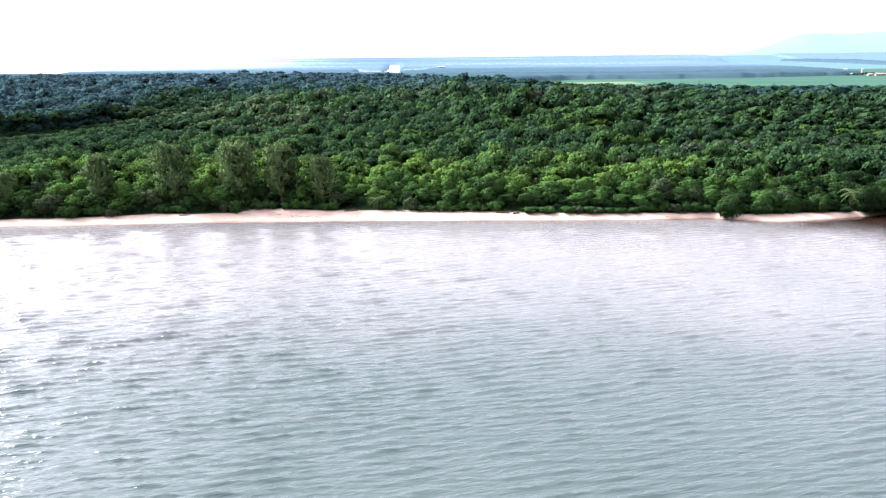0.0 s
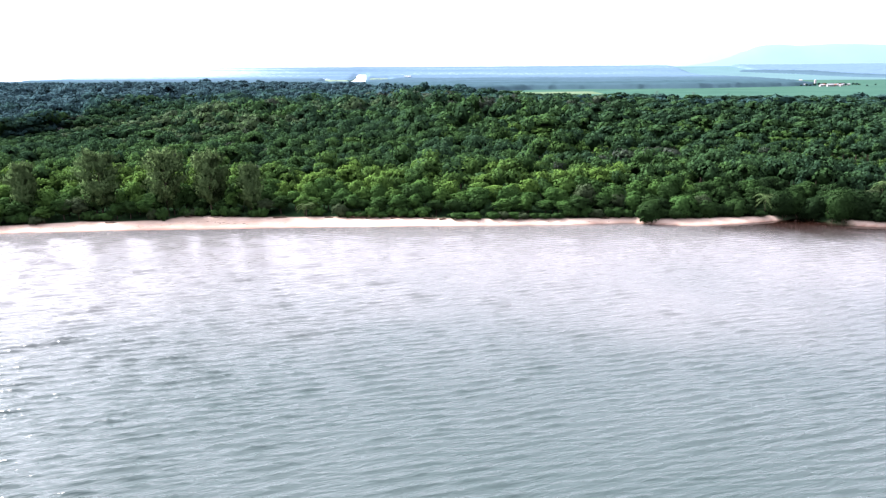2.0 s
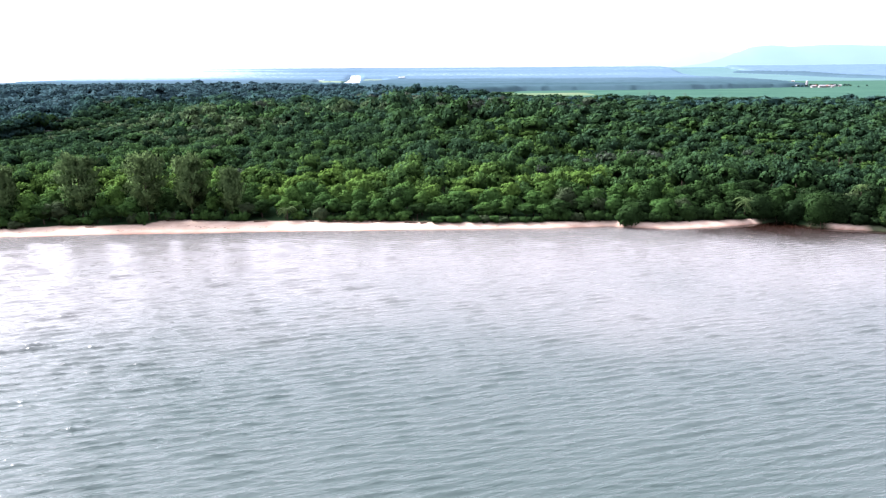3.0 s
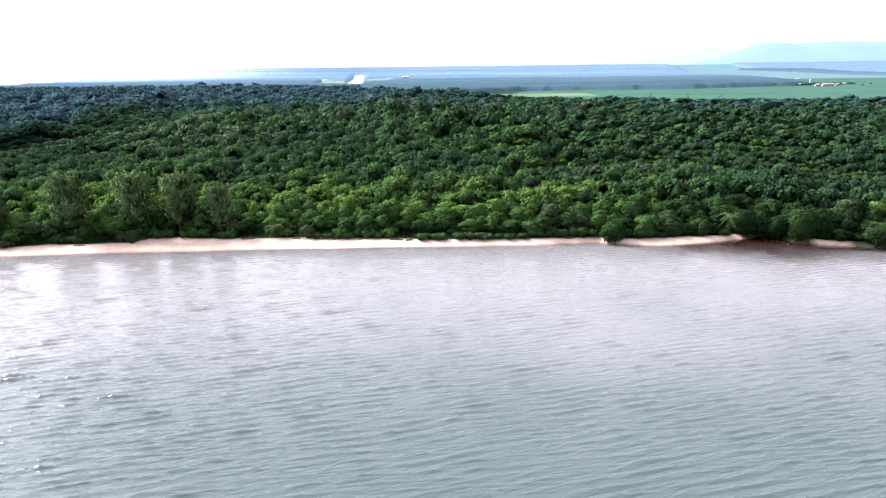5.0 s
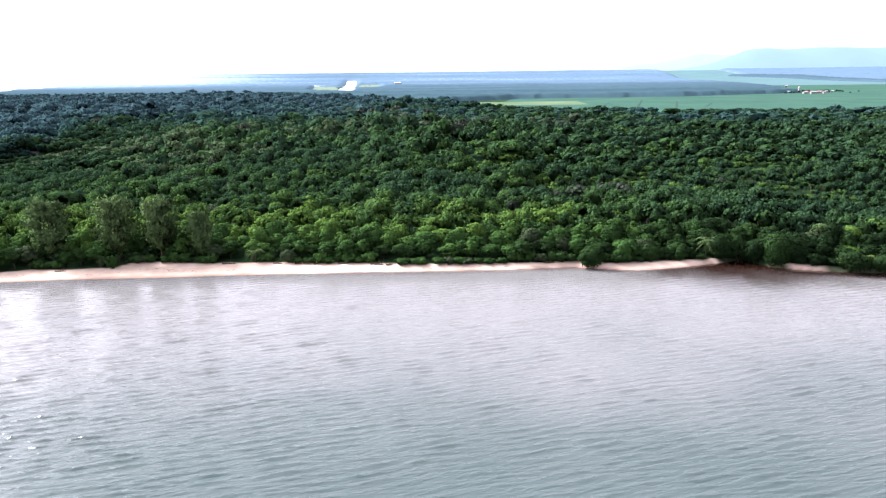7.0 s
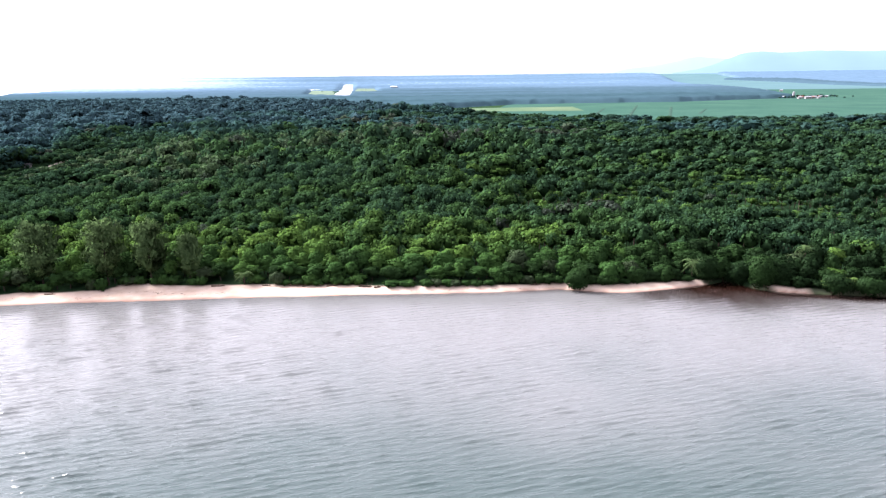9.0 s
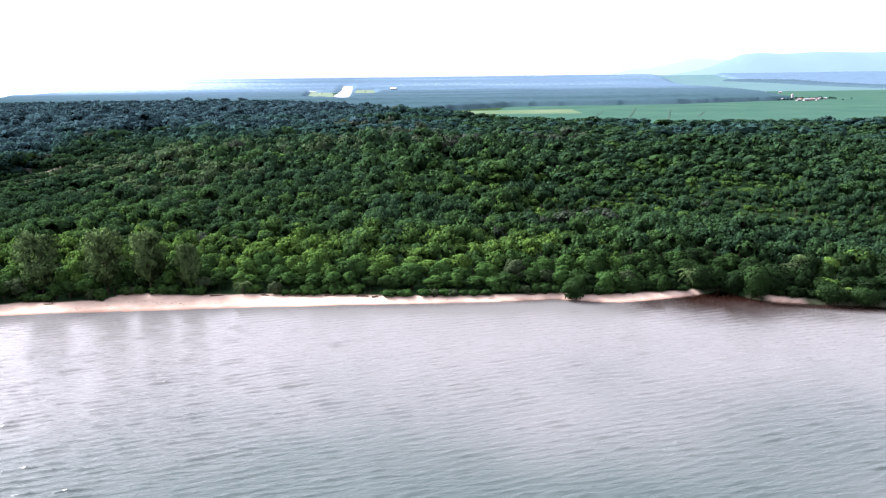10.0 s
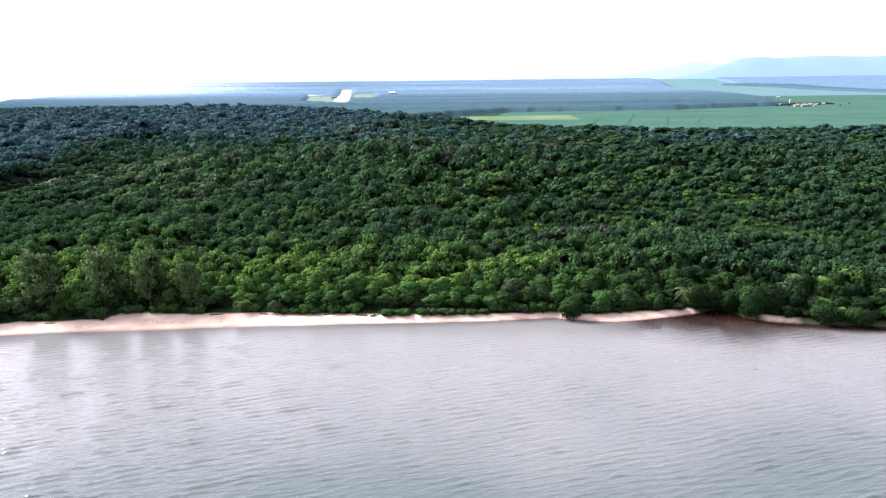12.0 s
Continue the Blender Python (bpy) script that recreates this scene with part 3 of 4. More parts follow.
tree_models = [broadleaf_tree(100 + k, 3.2, 9.0, 19 + k, 50, 0.26, TREE_LABELS[k % 4], 0.08 + 0.06 * k) for k in range(4)]
shrub_models = [shrub(200 + k, 2.2, 3.0, "low dense green shrub at the sand's edge") for k in range(3)]
used = set()


def shore_tone(x):
    """Brighter growth in the middle of the bay, darker towards both ends; the east tint also holds waterline shade."""
    return float(np.interp(x, [-150, -70, -30, 20, 80, 105, 170], [0.46, 0.5, 0.55, 0.54, 0.34, 0.1, 0.03]))


def place(models, k, m, shift=0.0):
    ob = models[k % len(models)]
    if ob.name not in used:
        used.add(ob.name)
        ob.matrix_basis = m
    else:
        ob = copy_thing_at(ob, m)
    for child in ob.children:
        child.color = (shore_tone(m.translation.x) + shift, 0, 0, 1)
    return ob


def copy_thing_at(ob, m):
    keep = ob.matrix_basis.copy()
    ob.matrix_basis = Matrix.Identity(4)
    made = copy_thing(ob, m)
    ob.matrix_basis = keep
    return made


PALMS = [(95.6, 187.6), (-28.6, 186.0), (148.5, 179.0), (127.0, 187.0)]
count = 0
# rows nearest the sand get a darker tint, standing in for shade there
for row, (deep, high, step) in enumerate([(4.2, 5.4, 4.5), (8.2, 7.2, 4.7), (12.6, 8.6, 4.9)]):
    for x in np.arange(-152, 176, step):
        x = x + rng.uniform(-1.6, 1.6) + row * 1.3
        y = float(vegetation(np.array([x]))[0]) + deep + rng.uniform(-1.6, 1.6)
        if 99 < x < 110 and row < 1:
            continue
        if any(abs(x - px) < 3.2 and -5.5 < y - py < 2.2 for px, py in PALMS[:2]):
            continue
        h = high * rng.uniform(0.78, 1.18)
        w = rng.uniform(0.75, 1.2) * (0.8 + 0.03 * h)
        place(tree_models, int(rng.integers(0, 4)), stand(None, x, y, rng.uniform(0, 6.28), w, h / 9.0), 0.8 if rng.random() < 0.06 else (-0.13, -0.05, 0.04)[row])
        count += 1
# shrubs are tinted down too, as shade at the forest's foot
for x in np.arange(-150, 172, 2.9):
    x = x + rng.uniform(-0.9, 0.9)
    if 99 < x < 111 or 60 < x < 66:
        continue
    y = float(vegetation(np.array([x]))[0]) + rng.uniform(0.6, 2.6)
    if any(abs(x - px) < 1.8 for px, py in PALMS[:2]):
        continue
    if x < 11 and noise2(np.array([x]), np.array([0.0]), 44, 6, 2)[0] > 0.12:      # bare gaps under the trees
        continue
    h = rng.uniform(1.5, 3.6)
    if 12 < x < 40:          # clipped-looking low hedge of creeping growth
        h = rng.uniform(1.5, 2.1)
        y = float(vegetation(np.array([x]))[0]) + 0.8
    place(shrub_models, int(rng.integers(0, 3)), stand(None, x, y, rng.uniform(0, 6.28), rng.uniform(0.75, 1.25), h / 3.0), 0.8 if rng.random() < 0.09 else -0.12)

# rounded bushes and mangroves that stand out on the sand and in the shallows
def big_bush(seed, x, y, radius, height, label):
    rng = np.random.default_rng(seed)
    ob = thing("mangrove_bush", label, "bush")
    pieces = []
    for k in range(7):
        a = k * 0.9 + rng.random()
        pieces.append(tube([(radius * 0.45 * math.cos(a), radius * 0.45 * math.sin(a), -0.9), (radius * 0.2 * math.cos(a), radius * 0.2 * math.sin(a), height * 0.25), (radius * 0.3 * math.cos(a), radius * 0.3 * math.sin(a), height * 0.6)], [0.06, 0.08, 0.03], 5))
    v, q = joined(pieces)
    part("roots", quad_mesh("roots", v, q, [DARK_WOOD]), ob, "dark arching prop roots")
    v, q, lean = crown(rng, radius, height, 28, 90, 0.25, -0.12, 1.95)
    part("crown", quad_mesh("crown", v, q, [LEAF_SHRUB], lean=lean), ob)
    ob.matrix_basis = stand(ob, x, y)
    for child in ob.children:
        child.color = (shore_tone(x) - (0.1 if radius == 3.6 else 0.0), 0, 0, 1)
    return ob


big_bush(1, 62.9, 181.0, 3.6, 5.4, "round dark green bush standing at the water's edge")
big_bush(2, 72.6, 184.2, 4.2, 6.0, "wide green bush behind the sandbar")
big_bush(3, 79.0, 185.0, 3.6, 4.6, "low green bush behind the sandbar")
big_bush(4, 87.3, 185.2, 3.0, 4.4, "small round green bush on the sand")
big_bush(5, 99.4, 186.8, 4.4, 6.6, "dark green mangrove beside the stream mouth")
big_bush(6, 112.2, 180.0, 4.6, 8.6, "tall green mangrove overhanging the stream mouth")
big_bush(7, 116.6, 181.4, 4.2, 7.0, "green mangrove overhanging the shallows")
big_bush(11, 103.2, 188.2, 4.6, 6.6, "dark green mangrove at the head of the inlet")
big_bush(12, 107.5, 185.4, 3.8, 5.6, "dark green mangrove crowding the stream mouth")
big_bush(8, 129.5, 175.0, 4.6, 4.6, "spreading green mangrove reaching over the water")
big_bush(9, 137.5, 173.4, 4.8, 4.2, "low spreading mangrove reaching over the water")
big_bush(10, 147.0, 172.6, 4.2, 5.0, "green mangrove at the end of the beach")


def casuarina(seed, x, y, height, radius, label):
    rng = np.random.default_rng(seed)
    ob = thing("casuarina_tree", label, "tree", "casuarinas on the beach")
    lean = rng.normal(0, 0.02, 2)
    pts = [(lean[0] * z, lean[1] * z, z) for z in np.linspace(-0.4, height * 0.96, 7)]
    part("trunk", quad_mesh("trunk", *tube(pts, np.linspace(0.3, 0.04, 7), 7), [BARK], smooth=True), ob, "slim dark trunk")
    cs, ns, pieces = [], [], []
    for k in range(60):
        z = height * (0.2 + 0.78 * (k + rng.random()) / 60)
        f = z / height
        reach = radius * math.sqrt(max(0.03, 1 - ((f - 0.6) / 0.43) ** 2)) * rng.uniform(0.6, 1.15)
        a = k * 2.4 + rng.normal(0, 0.4)
        foot = Vector((lean[0] * z, lean[1] * z, z))
        tip = foot + Vector((math.cos(a) * reach, math.sin(a) * reach, reach * rng.uniform(0.2, 0.7)))
        pieces.append(tube([foot, foot.lerp(tip, 0.6), tip], [0.06, 0.035, 0.012], 4))
        for j in range(110):
            u = rng.uniform(0.25, 1.05)
            c = foot.lerp(tip, u)
            cs.append((c.x + rng.normal(0, 0.45), c.y + rng.normal(0, 0.45), c.z + rng.normal(0, 0.45)))
            ns.append((math.cos(a + rng.normal(0, 1)), math.sin(a + rng.normal(0, 1)), rng.normal(0, 0.5)))
    part("branches", quad_mesh("branches", *joined(pieces), [BARK]), ob)
    cs, ns = np.array(cs), np.array(ns)
    n = ns / np.linalg.norm(ns, axis=1, keepdims=True)
    side = np.cross(n, (0, 0, 1.0))
    side /= np.linalg.norm(side, axis=1, keepdims=True)
    up = np.array([0, 0, 1.0]) + 0.5 * n + rng.normal(0, 0.3, n.shape)
    w, h = rng.uniform(0.14, 0.3, (len(n), 1)), rng.uniform(0.18, 0.38, (len(n), 1))
    v = np.stack([cs - up * h, cs + side * w, cs + up * h, cs - side * w], 1).reshape(-1, 3)
    way = cs / np.array([radius, radius, height * 0.5]) - np.array([0, 0, 1.0]) + rng.normal(0, 0.15, cs.shape)
    part("needles", quad_mesh("needles", v, np.arange(len(v)).reshape(-1, 4), [NEEDLE], lean=np.repeat(way, 4, axis=0)), ob, "wispy grey-green needles")
    ob.matrix_basis = stand(ob, x, y)


for k, (x, y, h, r) in enumerate([(-128, 180, 10, 3.2), (-103, 182, 14.5, 3.8), (-83.5, 184.5, 17.2, 6.0), (-66.5, 186.5, 17.2, 6.0), (-55.2, 188.5, 16.6, 5.2), (-44.2, 188, 13.2, 3.2)]):
    casuarina(300 + k, x, y, h, r, "tall feathery grey-green casuarina tree" if h > 14 else "thin young casuarina with sparse needles")


def palm(seed, x, y, height, reach, label):
    rng = np.random.default_rng(seed)
    ob = thing("coconut_palm", label, "palm tree", "palms in the shore forest")
    bend = rng.normal(0, 0.5, 2)
    pts = [(bend[0] * u * u, bend[1] * u * u, height * u) for u in np.linspace(-0.05, 1, 8)]
    part("trunk", quad_mesh("trunk", *tube(pts, np.linspace(0.2, 0.11, 8), 8), [BARK], smooth=True), ob, "slender grey-brown trunk")
    top = Vector(pts[-1])
    for k in range(16):
        a = k * 2.4 + rng.normal(0, 0.15)
        rise = rng.uniform(-0.5, 1.3)
        way = Vector((math.cos(a), math.sin(a), 0))
        spine = [top + way * reach * u + Vector((0, 0, reach * (rise * u - (0.75 + 0.5 * rise) * u * u))) for u in np.linspace(0, 1, 9)]
        v, q = tube(spine, np.linspace(0.035, 0.008, 9), 4)
        side = way.cross(Vector((0, 0, 1)))
        leaves = []
        for j in range(1, 9):
            for sgn in (-1, 1):
                for half in (0, 0.5):
                    foot = spine[j - 1].lerp(spine[j], half + 0.25)
                    length = reach * 0.34 * math.sin(math.pi * (0.15 + 0.8 * (j - 0.5 + half) / 9))
                    tip = foot + side * sgn * length + way * length * 0.5 - Vector((0, 0, length * 0.35))
                    mid = foot.lerp(tip, 0.4)
                    wid = way * 0.07
                    leaves.append([foot, mid + wid, tip, mid - wid])
        lv = np.array(leaves).reshape(-1, 3)
        v, q = joined([(v, q), (lv, np.arange(len(lv)).reshape(-1, 4))])
        part("frond", quad_mesh("frond", v, q, [FROND]), ob)
    ob.matrix_basis = stand(ob, x, y)


palm(400, 95.6, 186.9, 5.0, 3.3, "small coconut palm with drooping green fronds")
palm(401, 148.5, 179.0, 6.4, 3.0, "small coconut palm among the mangroves")
palm(402, -28.6, 186.0, 3.4, 2.7, "young palm with spreading fronds at the sand's edge")
palm(403, 127.0, 188.0, 8.0, 2.8, "small coconut palm showing above the shrubs")


def bare_tree(seed, x, y, height, label):
    rng = np.random.default_rng(seed)
    ob = thing("dead_tree", label, "dead tree")
    v, q = trunk_shape(rng, height, 0.13, limbs=7, lean=0.1)
    part("trunk", quad_mesh("trunk", v, q, [PALE_BARK], smooth=True), ob)
    twigs = []
    for k in range(24):
        a, z = rng.uniform(0, 6.28), height * rng.uniform(0.45, 0.85)
        r = height * rng.uniform(0.05, 0.2)
        foot = Vector((math.cos(a) * r * 0.4, math.sin(a) * r * 0.4, z))
        twigs.append(tube([foot, foot + Vector((math.cos(a) * r, math.sin(a) * r, height * 0.12))], [0.035, 0.01], 4))
    part("twigs", quad_mesh("twigs", *joined(twigs), [PALE_BARK]), ob)
    ob.matrix_basis = stand(ob, x, y)


bare_tree(500, -120.5, 176.5, 6.0, "bare pale dead tree at the sand's edge")


# ---------------------------------------------------------------- driftwood and litter on the sand
def driftwood(seed, x, y, length, turn, radius, label, branches=3):
    rng = np.random.default_rng(seed)
    ob = thing("driftwood", label, "driftwood", "driftwood on the beach")
    pts = [(length * (u - 0.5), rng.normal(0, length * 0.03), radius * 0.6 + abs(rng.normal(0, 0.06))) for u in np.linspace(0, 1, 6)]
    part("log", quad_mesh("log", *tube(pts, radius * np.array([1.1, 1, 0.9, 0.75, 0.55, 0.3]), 7), [DARK_WOOD], smooth=True), ob)
    for k in range(branches):
        u = rng.uniform(0.25, 0.9)
        foot = Vector((length * (u - 0.5), 0, radius))
        tip = foot + Vector((rng.normal(0, 0.4), rng.normal(0, 0.8), rng.uniform(0.3, 0.9))) * length * 0.3
        part("branch", quad_mesh("branch", *tube([foot, foot.lerp(tip, 0.5) + Vector((0, 0, 0.1)), tip], [radius * 0.45, radius * 0.3, 0.015], 5), [DARK_WOOD]), ob)
    ob.matrix_basis = stand(ob, x, y, turn)


for k, (x, y, length, turn, r) in enumerate([(-13.2, 184.6, 5.2, 0.1, 0.32), (-10.6, 184.3, 3.4, 0.5, 0.2), (-16.0, 184.8, 3.0, -0.4, 0.18), (-3.5, 183.8, 4.0, 0.15, 0.2), (5.2, 182.6, 3.6, -0.2, 0.24),
                                           (-60.8, 187.3, 3.2, 0.9, 0.16), (-35.5, 184.6, 3.8, 0.1, 0.2), (-22, 184.5, 3.0, -0.3, 0.17), (9.0, 182.2, 2.8, 0.3, 0.2), (-97, 178, 3.4, 0.4, 0.14),
                                           (-79, 179.0, 3.0, 0.1, 0.14), (52, 182.6, 3.0, 0.1, 0.12)]):
    driftwood(600 + k, x, y, length, turn, r, "dark weathered driftwood log with broken branches" if r > 0.19 else "thin dark driftwood branch lying on the sand", 2 + k % 3)

weed = []
rng = np.random.default_rng(33)
for k in range(90):
    x = rng.uniform(-125, 60)
    s0, v0 = float(shore(np.array([x]))[0]), float(vegetation(np.array([x]))[0])
    y = s0 + (v0 - s0) * (0.45 + 0.1 * math.sin(x * 0.2) + rng.normal(0, 0.06))
    z = float(ground_height(np.array([x]), np.array([y]))[0])
    a = rng.normal(0, 0.5)
    length, w = rng.uniform(0.15, 0.6), rng.uniform(0.02, 0.06)
    c, s_ = math.cos(a), math.sin(a)
    weed.append(tube([(x - length * c, y - length * s_, z + 0.02), (x, y, z + 0.06), (x + length * c, y + length * s_, z + 0.02)], [w * 0.4, w, w * 0.3], 4))
tagged(new("beach_wrack", quad_mesh("beach_wrack", *joined(weed), [DARK_WOOD])), "thin dark line of weed and twigs on the sand", "beach wrack", kind="stuff")

# ---------------------------------------------------------------- open places in the forest
GRASS = rough_material("clearing_grass", (0.035, 0.056, 0.026), (0.07, 0.09, 0.045), 0.15, bump=0.5)
TRACK = rough_material("dirt_track", (0.15, 0.135, 0.11), (0.23, 0.21, 0.175), 0.4)


def ribbon(name, label, mat, half, lift, category):
    """A strip of ground along the track, with sunken edges."""
    tx, ty, tw = track_line(160)
    run = np.hypot(np.gradient(tx), np.gradient(ty))
    side = np.linspace(-1, 1, 7)
    wide = (tw * 1.05 if half is None else np.full_like(tw, half))[:, None] * side
    px, py = tx[:, None] - (np.gradient(ty) / run)[:, None] * wide, ty[:, None] + (np.gradient(tx) / run)[:, None] * wide
    pz = ground_height(px, py) + lift + 0.06 * noise2(px, py, 83, 3) - 0.35 * (abs(side) > 0.99)[None]
    tagged(new(name, quad_mesh(name, np.stack([px, py, pz], -1).reshape(-1, 3), grid(px, py), [mat], smooth=True)), label, category, kind="structure")


ribbon("grass_clearing", "open grassy strip through the forest", GRASS, None, 0.35, "clearing")
ribbon("dirt_track", "pale dirt track running through the grassy strip", TRACK, 1.8, 0.5, "track")


# ---------------------------------------------------------------- far land
FIELD = rough_material("crop_field", (0.022, 0.054, 0.041), (0.033, 0.072, 0.052), 0.01, bump=0.3, fine=0.3)
PALE_FIELD = rough_material("mown_field", (0.047, 0.083, 0.046), (0.083, 0.11, 0.066), 0.012, bump=0.3, fine=0.2)
FIELD_TRACK = rough_material("field_track", (0.02, 0.045, 0.035), (0.035, 0.06, 0.045), 0.1)


def sheet(name, corners, mat, label, lift, n=14, thick=0.4, category="field", wander=0.0):
    """A field with the given four corners, lying on the land, with a low edge."""
    u, v = np.meshgrid(np.linspace(0, 1, n), np.linspace(0, 1, n))
    c = np.array(corners, float)
    p = (c[0] * ((1 - u) * (1 - v))[..., None] + c[1] * (u * (1 - v))[..., None] + c[2] * (u * v)[..., None] + c[3] * ((1 - u) * v)[..., None])
    p[..., 0] += wander * noise2(p[..., 1], 0 * p[..., 1], 92, 260, 3) * np.sign(0.5 - u + 1e-6)
    z = ground_height(p[..., 0], p[..., 1]) + lift + 0.15 * noise2(p[..., 0], p[..., 1], 90, 40)
    rim = np.zeros((n, n))
    rim[0] = rim[-1] = 1
    rim[:, 0] = rim[:, -1] = 1
    z = z - rim * thick
    return tagged(new(name, quad_mesh(name, np.stack([p[..., 0], p[..., 1], z], -1).reshape(-1, 3), grid(u, v), [mat], smooth=True)), label, category, kind="structure")


sheet("crop_field", [(40, 790), (1300, 760), (2400, 4900), (800, 4900)], FIELD, "flat green crop field beyond the forest", 0.5, 60)
# same farmland again farther off, its colour paled and blued as haze
sheet("far_field", [(560, 2350), (1540, 2300), (2380, 4880), (820, 4880)], rough_material("far_field", (0.053, 0.097, 0.102), (0.064, 0.112, 0.117), 0.006, bump=0), "green farmland near the hills, paled with painted haze", 1.1, 40)
sheet("mown_field", [(75, 1120), (245, 1110), (252, 1250), (60, 1235)], PALE_FIELD, "pale yellow-green mown field", 1.0)
for k, (x0, y0, x1, y1) in enumerate([(249, 874, 372, 1288), (311, 904, 405, 1199), (223, 953, 287, 1171), (377, 986, 435, 1121)]):
    sheet("field_track", [(x0, y0), (x0 + 5, y0), (x1 + 5, y1), (x1, y1)], FIELD_TRACK, "dark drainage ditch across the crop field", 0.9, 6)


def inside(x, y, poly):
    out = np.zeros(np.shape(x), bool)
    for (x0, y0), (x1, y1) in zip(poly, poly[1:] + poly[:1]):
        hit = ((y0 > y) != (y1 > y)) & (x < (x1 - x0) * (y - y0) / (y1 - y0 + 1e-9) + x0)
        out ^= hit
    return out


RIVER = [(-273, 1900), (-222, 1890), (-292, 2534), (-446, 3900), (-511, 3906), (-433, 3151)]
LAGOON = [(-563, 3109), (-439, 3047), (-491, 3387), (-622, 3419)]
GLADE = [(-278, 2455), (-193, 2490), (-289, 3406), (-388, 3433)]
HAZED_WEST = [(-1480, 2450), (-1640, 2760), (-1700, 3300), (-1760, 4100), (-1500, 4990), (-5000, 4990), (-5000, 2450)]
WOODS = [(-4000, 1000), (-140, 1000), (-60, 1090), (40, 1262), (157, 1385), (270, 1404), (497, 1421), (790, 1560), (1010, 2290), (1120, 2950), (1190, 3640), (1450, 4990), (-4000, 4990)]
MEADOW = [(-368, 2076), (-290, 2050), (-410, 2930), (-544, 3100)]
TREELINE = [(1540, 2300), (1580, 2516), (1640, 3100), (1600, 3400), (1460, 3700), (1500, 3800), (1720, 3480), (1760, 3100), (1700, 2516), (1660, 2300)]
PLAIN = [(1590, 2300), (1640, 2516), (1700, 3100), (1660, 3440), (1560, 3760), (1650, 4300), (1900, 4980), (4200, 4980), (3000, 2300)]


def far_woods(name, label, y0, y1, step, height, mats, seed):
    """A canopy sheet for woods too far off to tell the trees apart."""
    ys = [y0]
    while ys[-1] < y1:
        ys.append(ys[-1] + step * ys[-1] / 1300)
    u = np.linspace(-0.74, 0.76, 480)
    uu, yy = np.meshgrid(u, np.array(ys))
    xx = uu * yy
    r = np.random.default_rng(seed)
    xx = xx + r.normal(0, 1.2, xx.shape)
    inn = (inside(xx, yy, WOODS) & ~inside(xx, yy, RIVER) & ~inside(xx, yy, LAGOON) & ~inside(xx, yy, MEADOW) & ~inside(xx, yy, GLADE) & ~inside(xx, yy, HAZED_WEST)) | inside(xx, yy, TREELINE) | inside(xx, yy, PLAIN)
    stand_in = inn.astype(float)
    for k in range(2):       # a soft, sloping edge to the woods
        edge = np.pad(stand_in, 1, mode="edge")
        stand_in = (edge[:-2, 1:-1] + edge[2:, 1:-1] + edge[1:-1, :-2] + edge[1:-1, 2:] + edge[1:-1, 1:-1]) / 5
    z = ground_height(xx, yy) - 2.5 + stand_in * (2.5 + height * (0.9 + 0.22 * noise2(xx, yy, seed + 1, 20, 2) + 0.2 * noise2(xx, yy, seed + 2, 120, 2)))
    # tone climbs with distance, more so westwards: haze painted into the colour
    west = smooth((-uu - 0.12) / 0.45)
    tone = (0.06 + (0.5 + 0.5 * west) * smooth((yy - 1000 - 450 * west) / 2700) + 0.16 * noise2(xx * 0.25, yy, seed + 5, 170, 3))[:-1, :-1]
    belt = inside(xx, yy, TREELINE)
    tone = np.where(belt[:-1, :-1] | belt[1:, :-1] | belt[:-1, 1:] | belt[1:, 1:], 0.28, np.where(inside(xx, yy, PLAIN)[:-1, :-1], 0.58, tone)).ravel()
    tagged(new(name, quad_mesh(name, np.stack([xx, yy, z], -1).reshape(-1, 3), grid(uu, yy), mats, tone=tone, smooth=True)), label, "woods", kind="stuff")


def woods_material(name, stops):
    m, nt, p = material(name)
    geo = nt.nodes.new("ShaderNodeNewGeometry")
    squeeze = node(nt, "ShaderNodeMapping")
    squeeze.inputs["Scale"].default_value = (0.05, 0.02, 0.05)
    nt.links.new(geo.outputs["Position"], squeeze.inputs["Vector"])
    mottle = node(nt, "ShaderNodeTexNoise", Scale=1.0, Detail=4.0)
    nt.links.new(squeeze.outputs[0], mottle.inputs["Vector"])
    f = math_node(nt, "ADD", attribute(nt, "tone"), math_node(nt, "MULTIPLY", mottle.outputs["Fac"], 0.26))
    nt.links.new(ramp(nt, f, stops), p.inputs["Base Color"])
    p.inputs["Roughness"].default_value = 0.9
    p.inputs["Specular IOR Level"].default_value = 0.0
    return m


# stops run from dark woods to the pale blue of haze
far_woods("far_woods", "woods and plantation reaching to the horizon, paling with painted haze", 1000, 4990, 9.0, 10,
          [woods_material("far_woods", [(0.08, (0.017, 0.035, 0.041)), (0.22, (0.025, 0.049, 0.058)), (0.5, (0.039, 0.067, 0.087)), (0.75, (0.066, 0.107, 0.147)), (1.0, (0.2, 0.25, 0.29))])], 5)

DRY_GRASS = rough_material("dry_grass", (0.07, 0.105, 0.075), (0.11, 0.14, 0.1), 0.02, bump=0)
FAR_WATER = plain_material("still_water", (0.3, 0.33, 0.34), 0.12)
sheet("river", [RIVER[0], RIVER[1], RIVER[3], RIVER[4]], FAR_WATER, "bright river reach reflecting the white sky", 0.8, 30, 0.2, "river", 12)
# added water sheet; its white stands for the western haze
sheet("bay", [(-1490, 2460), (-3600, 2460), (-3600, 4900), (-1700, 4900)], FAR_WATER, "pale water added where the western distance whitens into haze", 0.8, 30, 0.2, "bay")
sheet("lagoon", LAGOON, FAR_WATER, "small bright lagoon beside the river", 0.8, 10, 0.2, "lagoon")
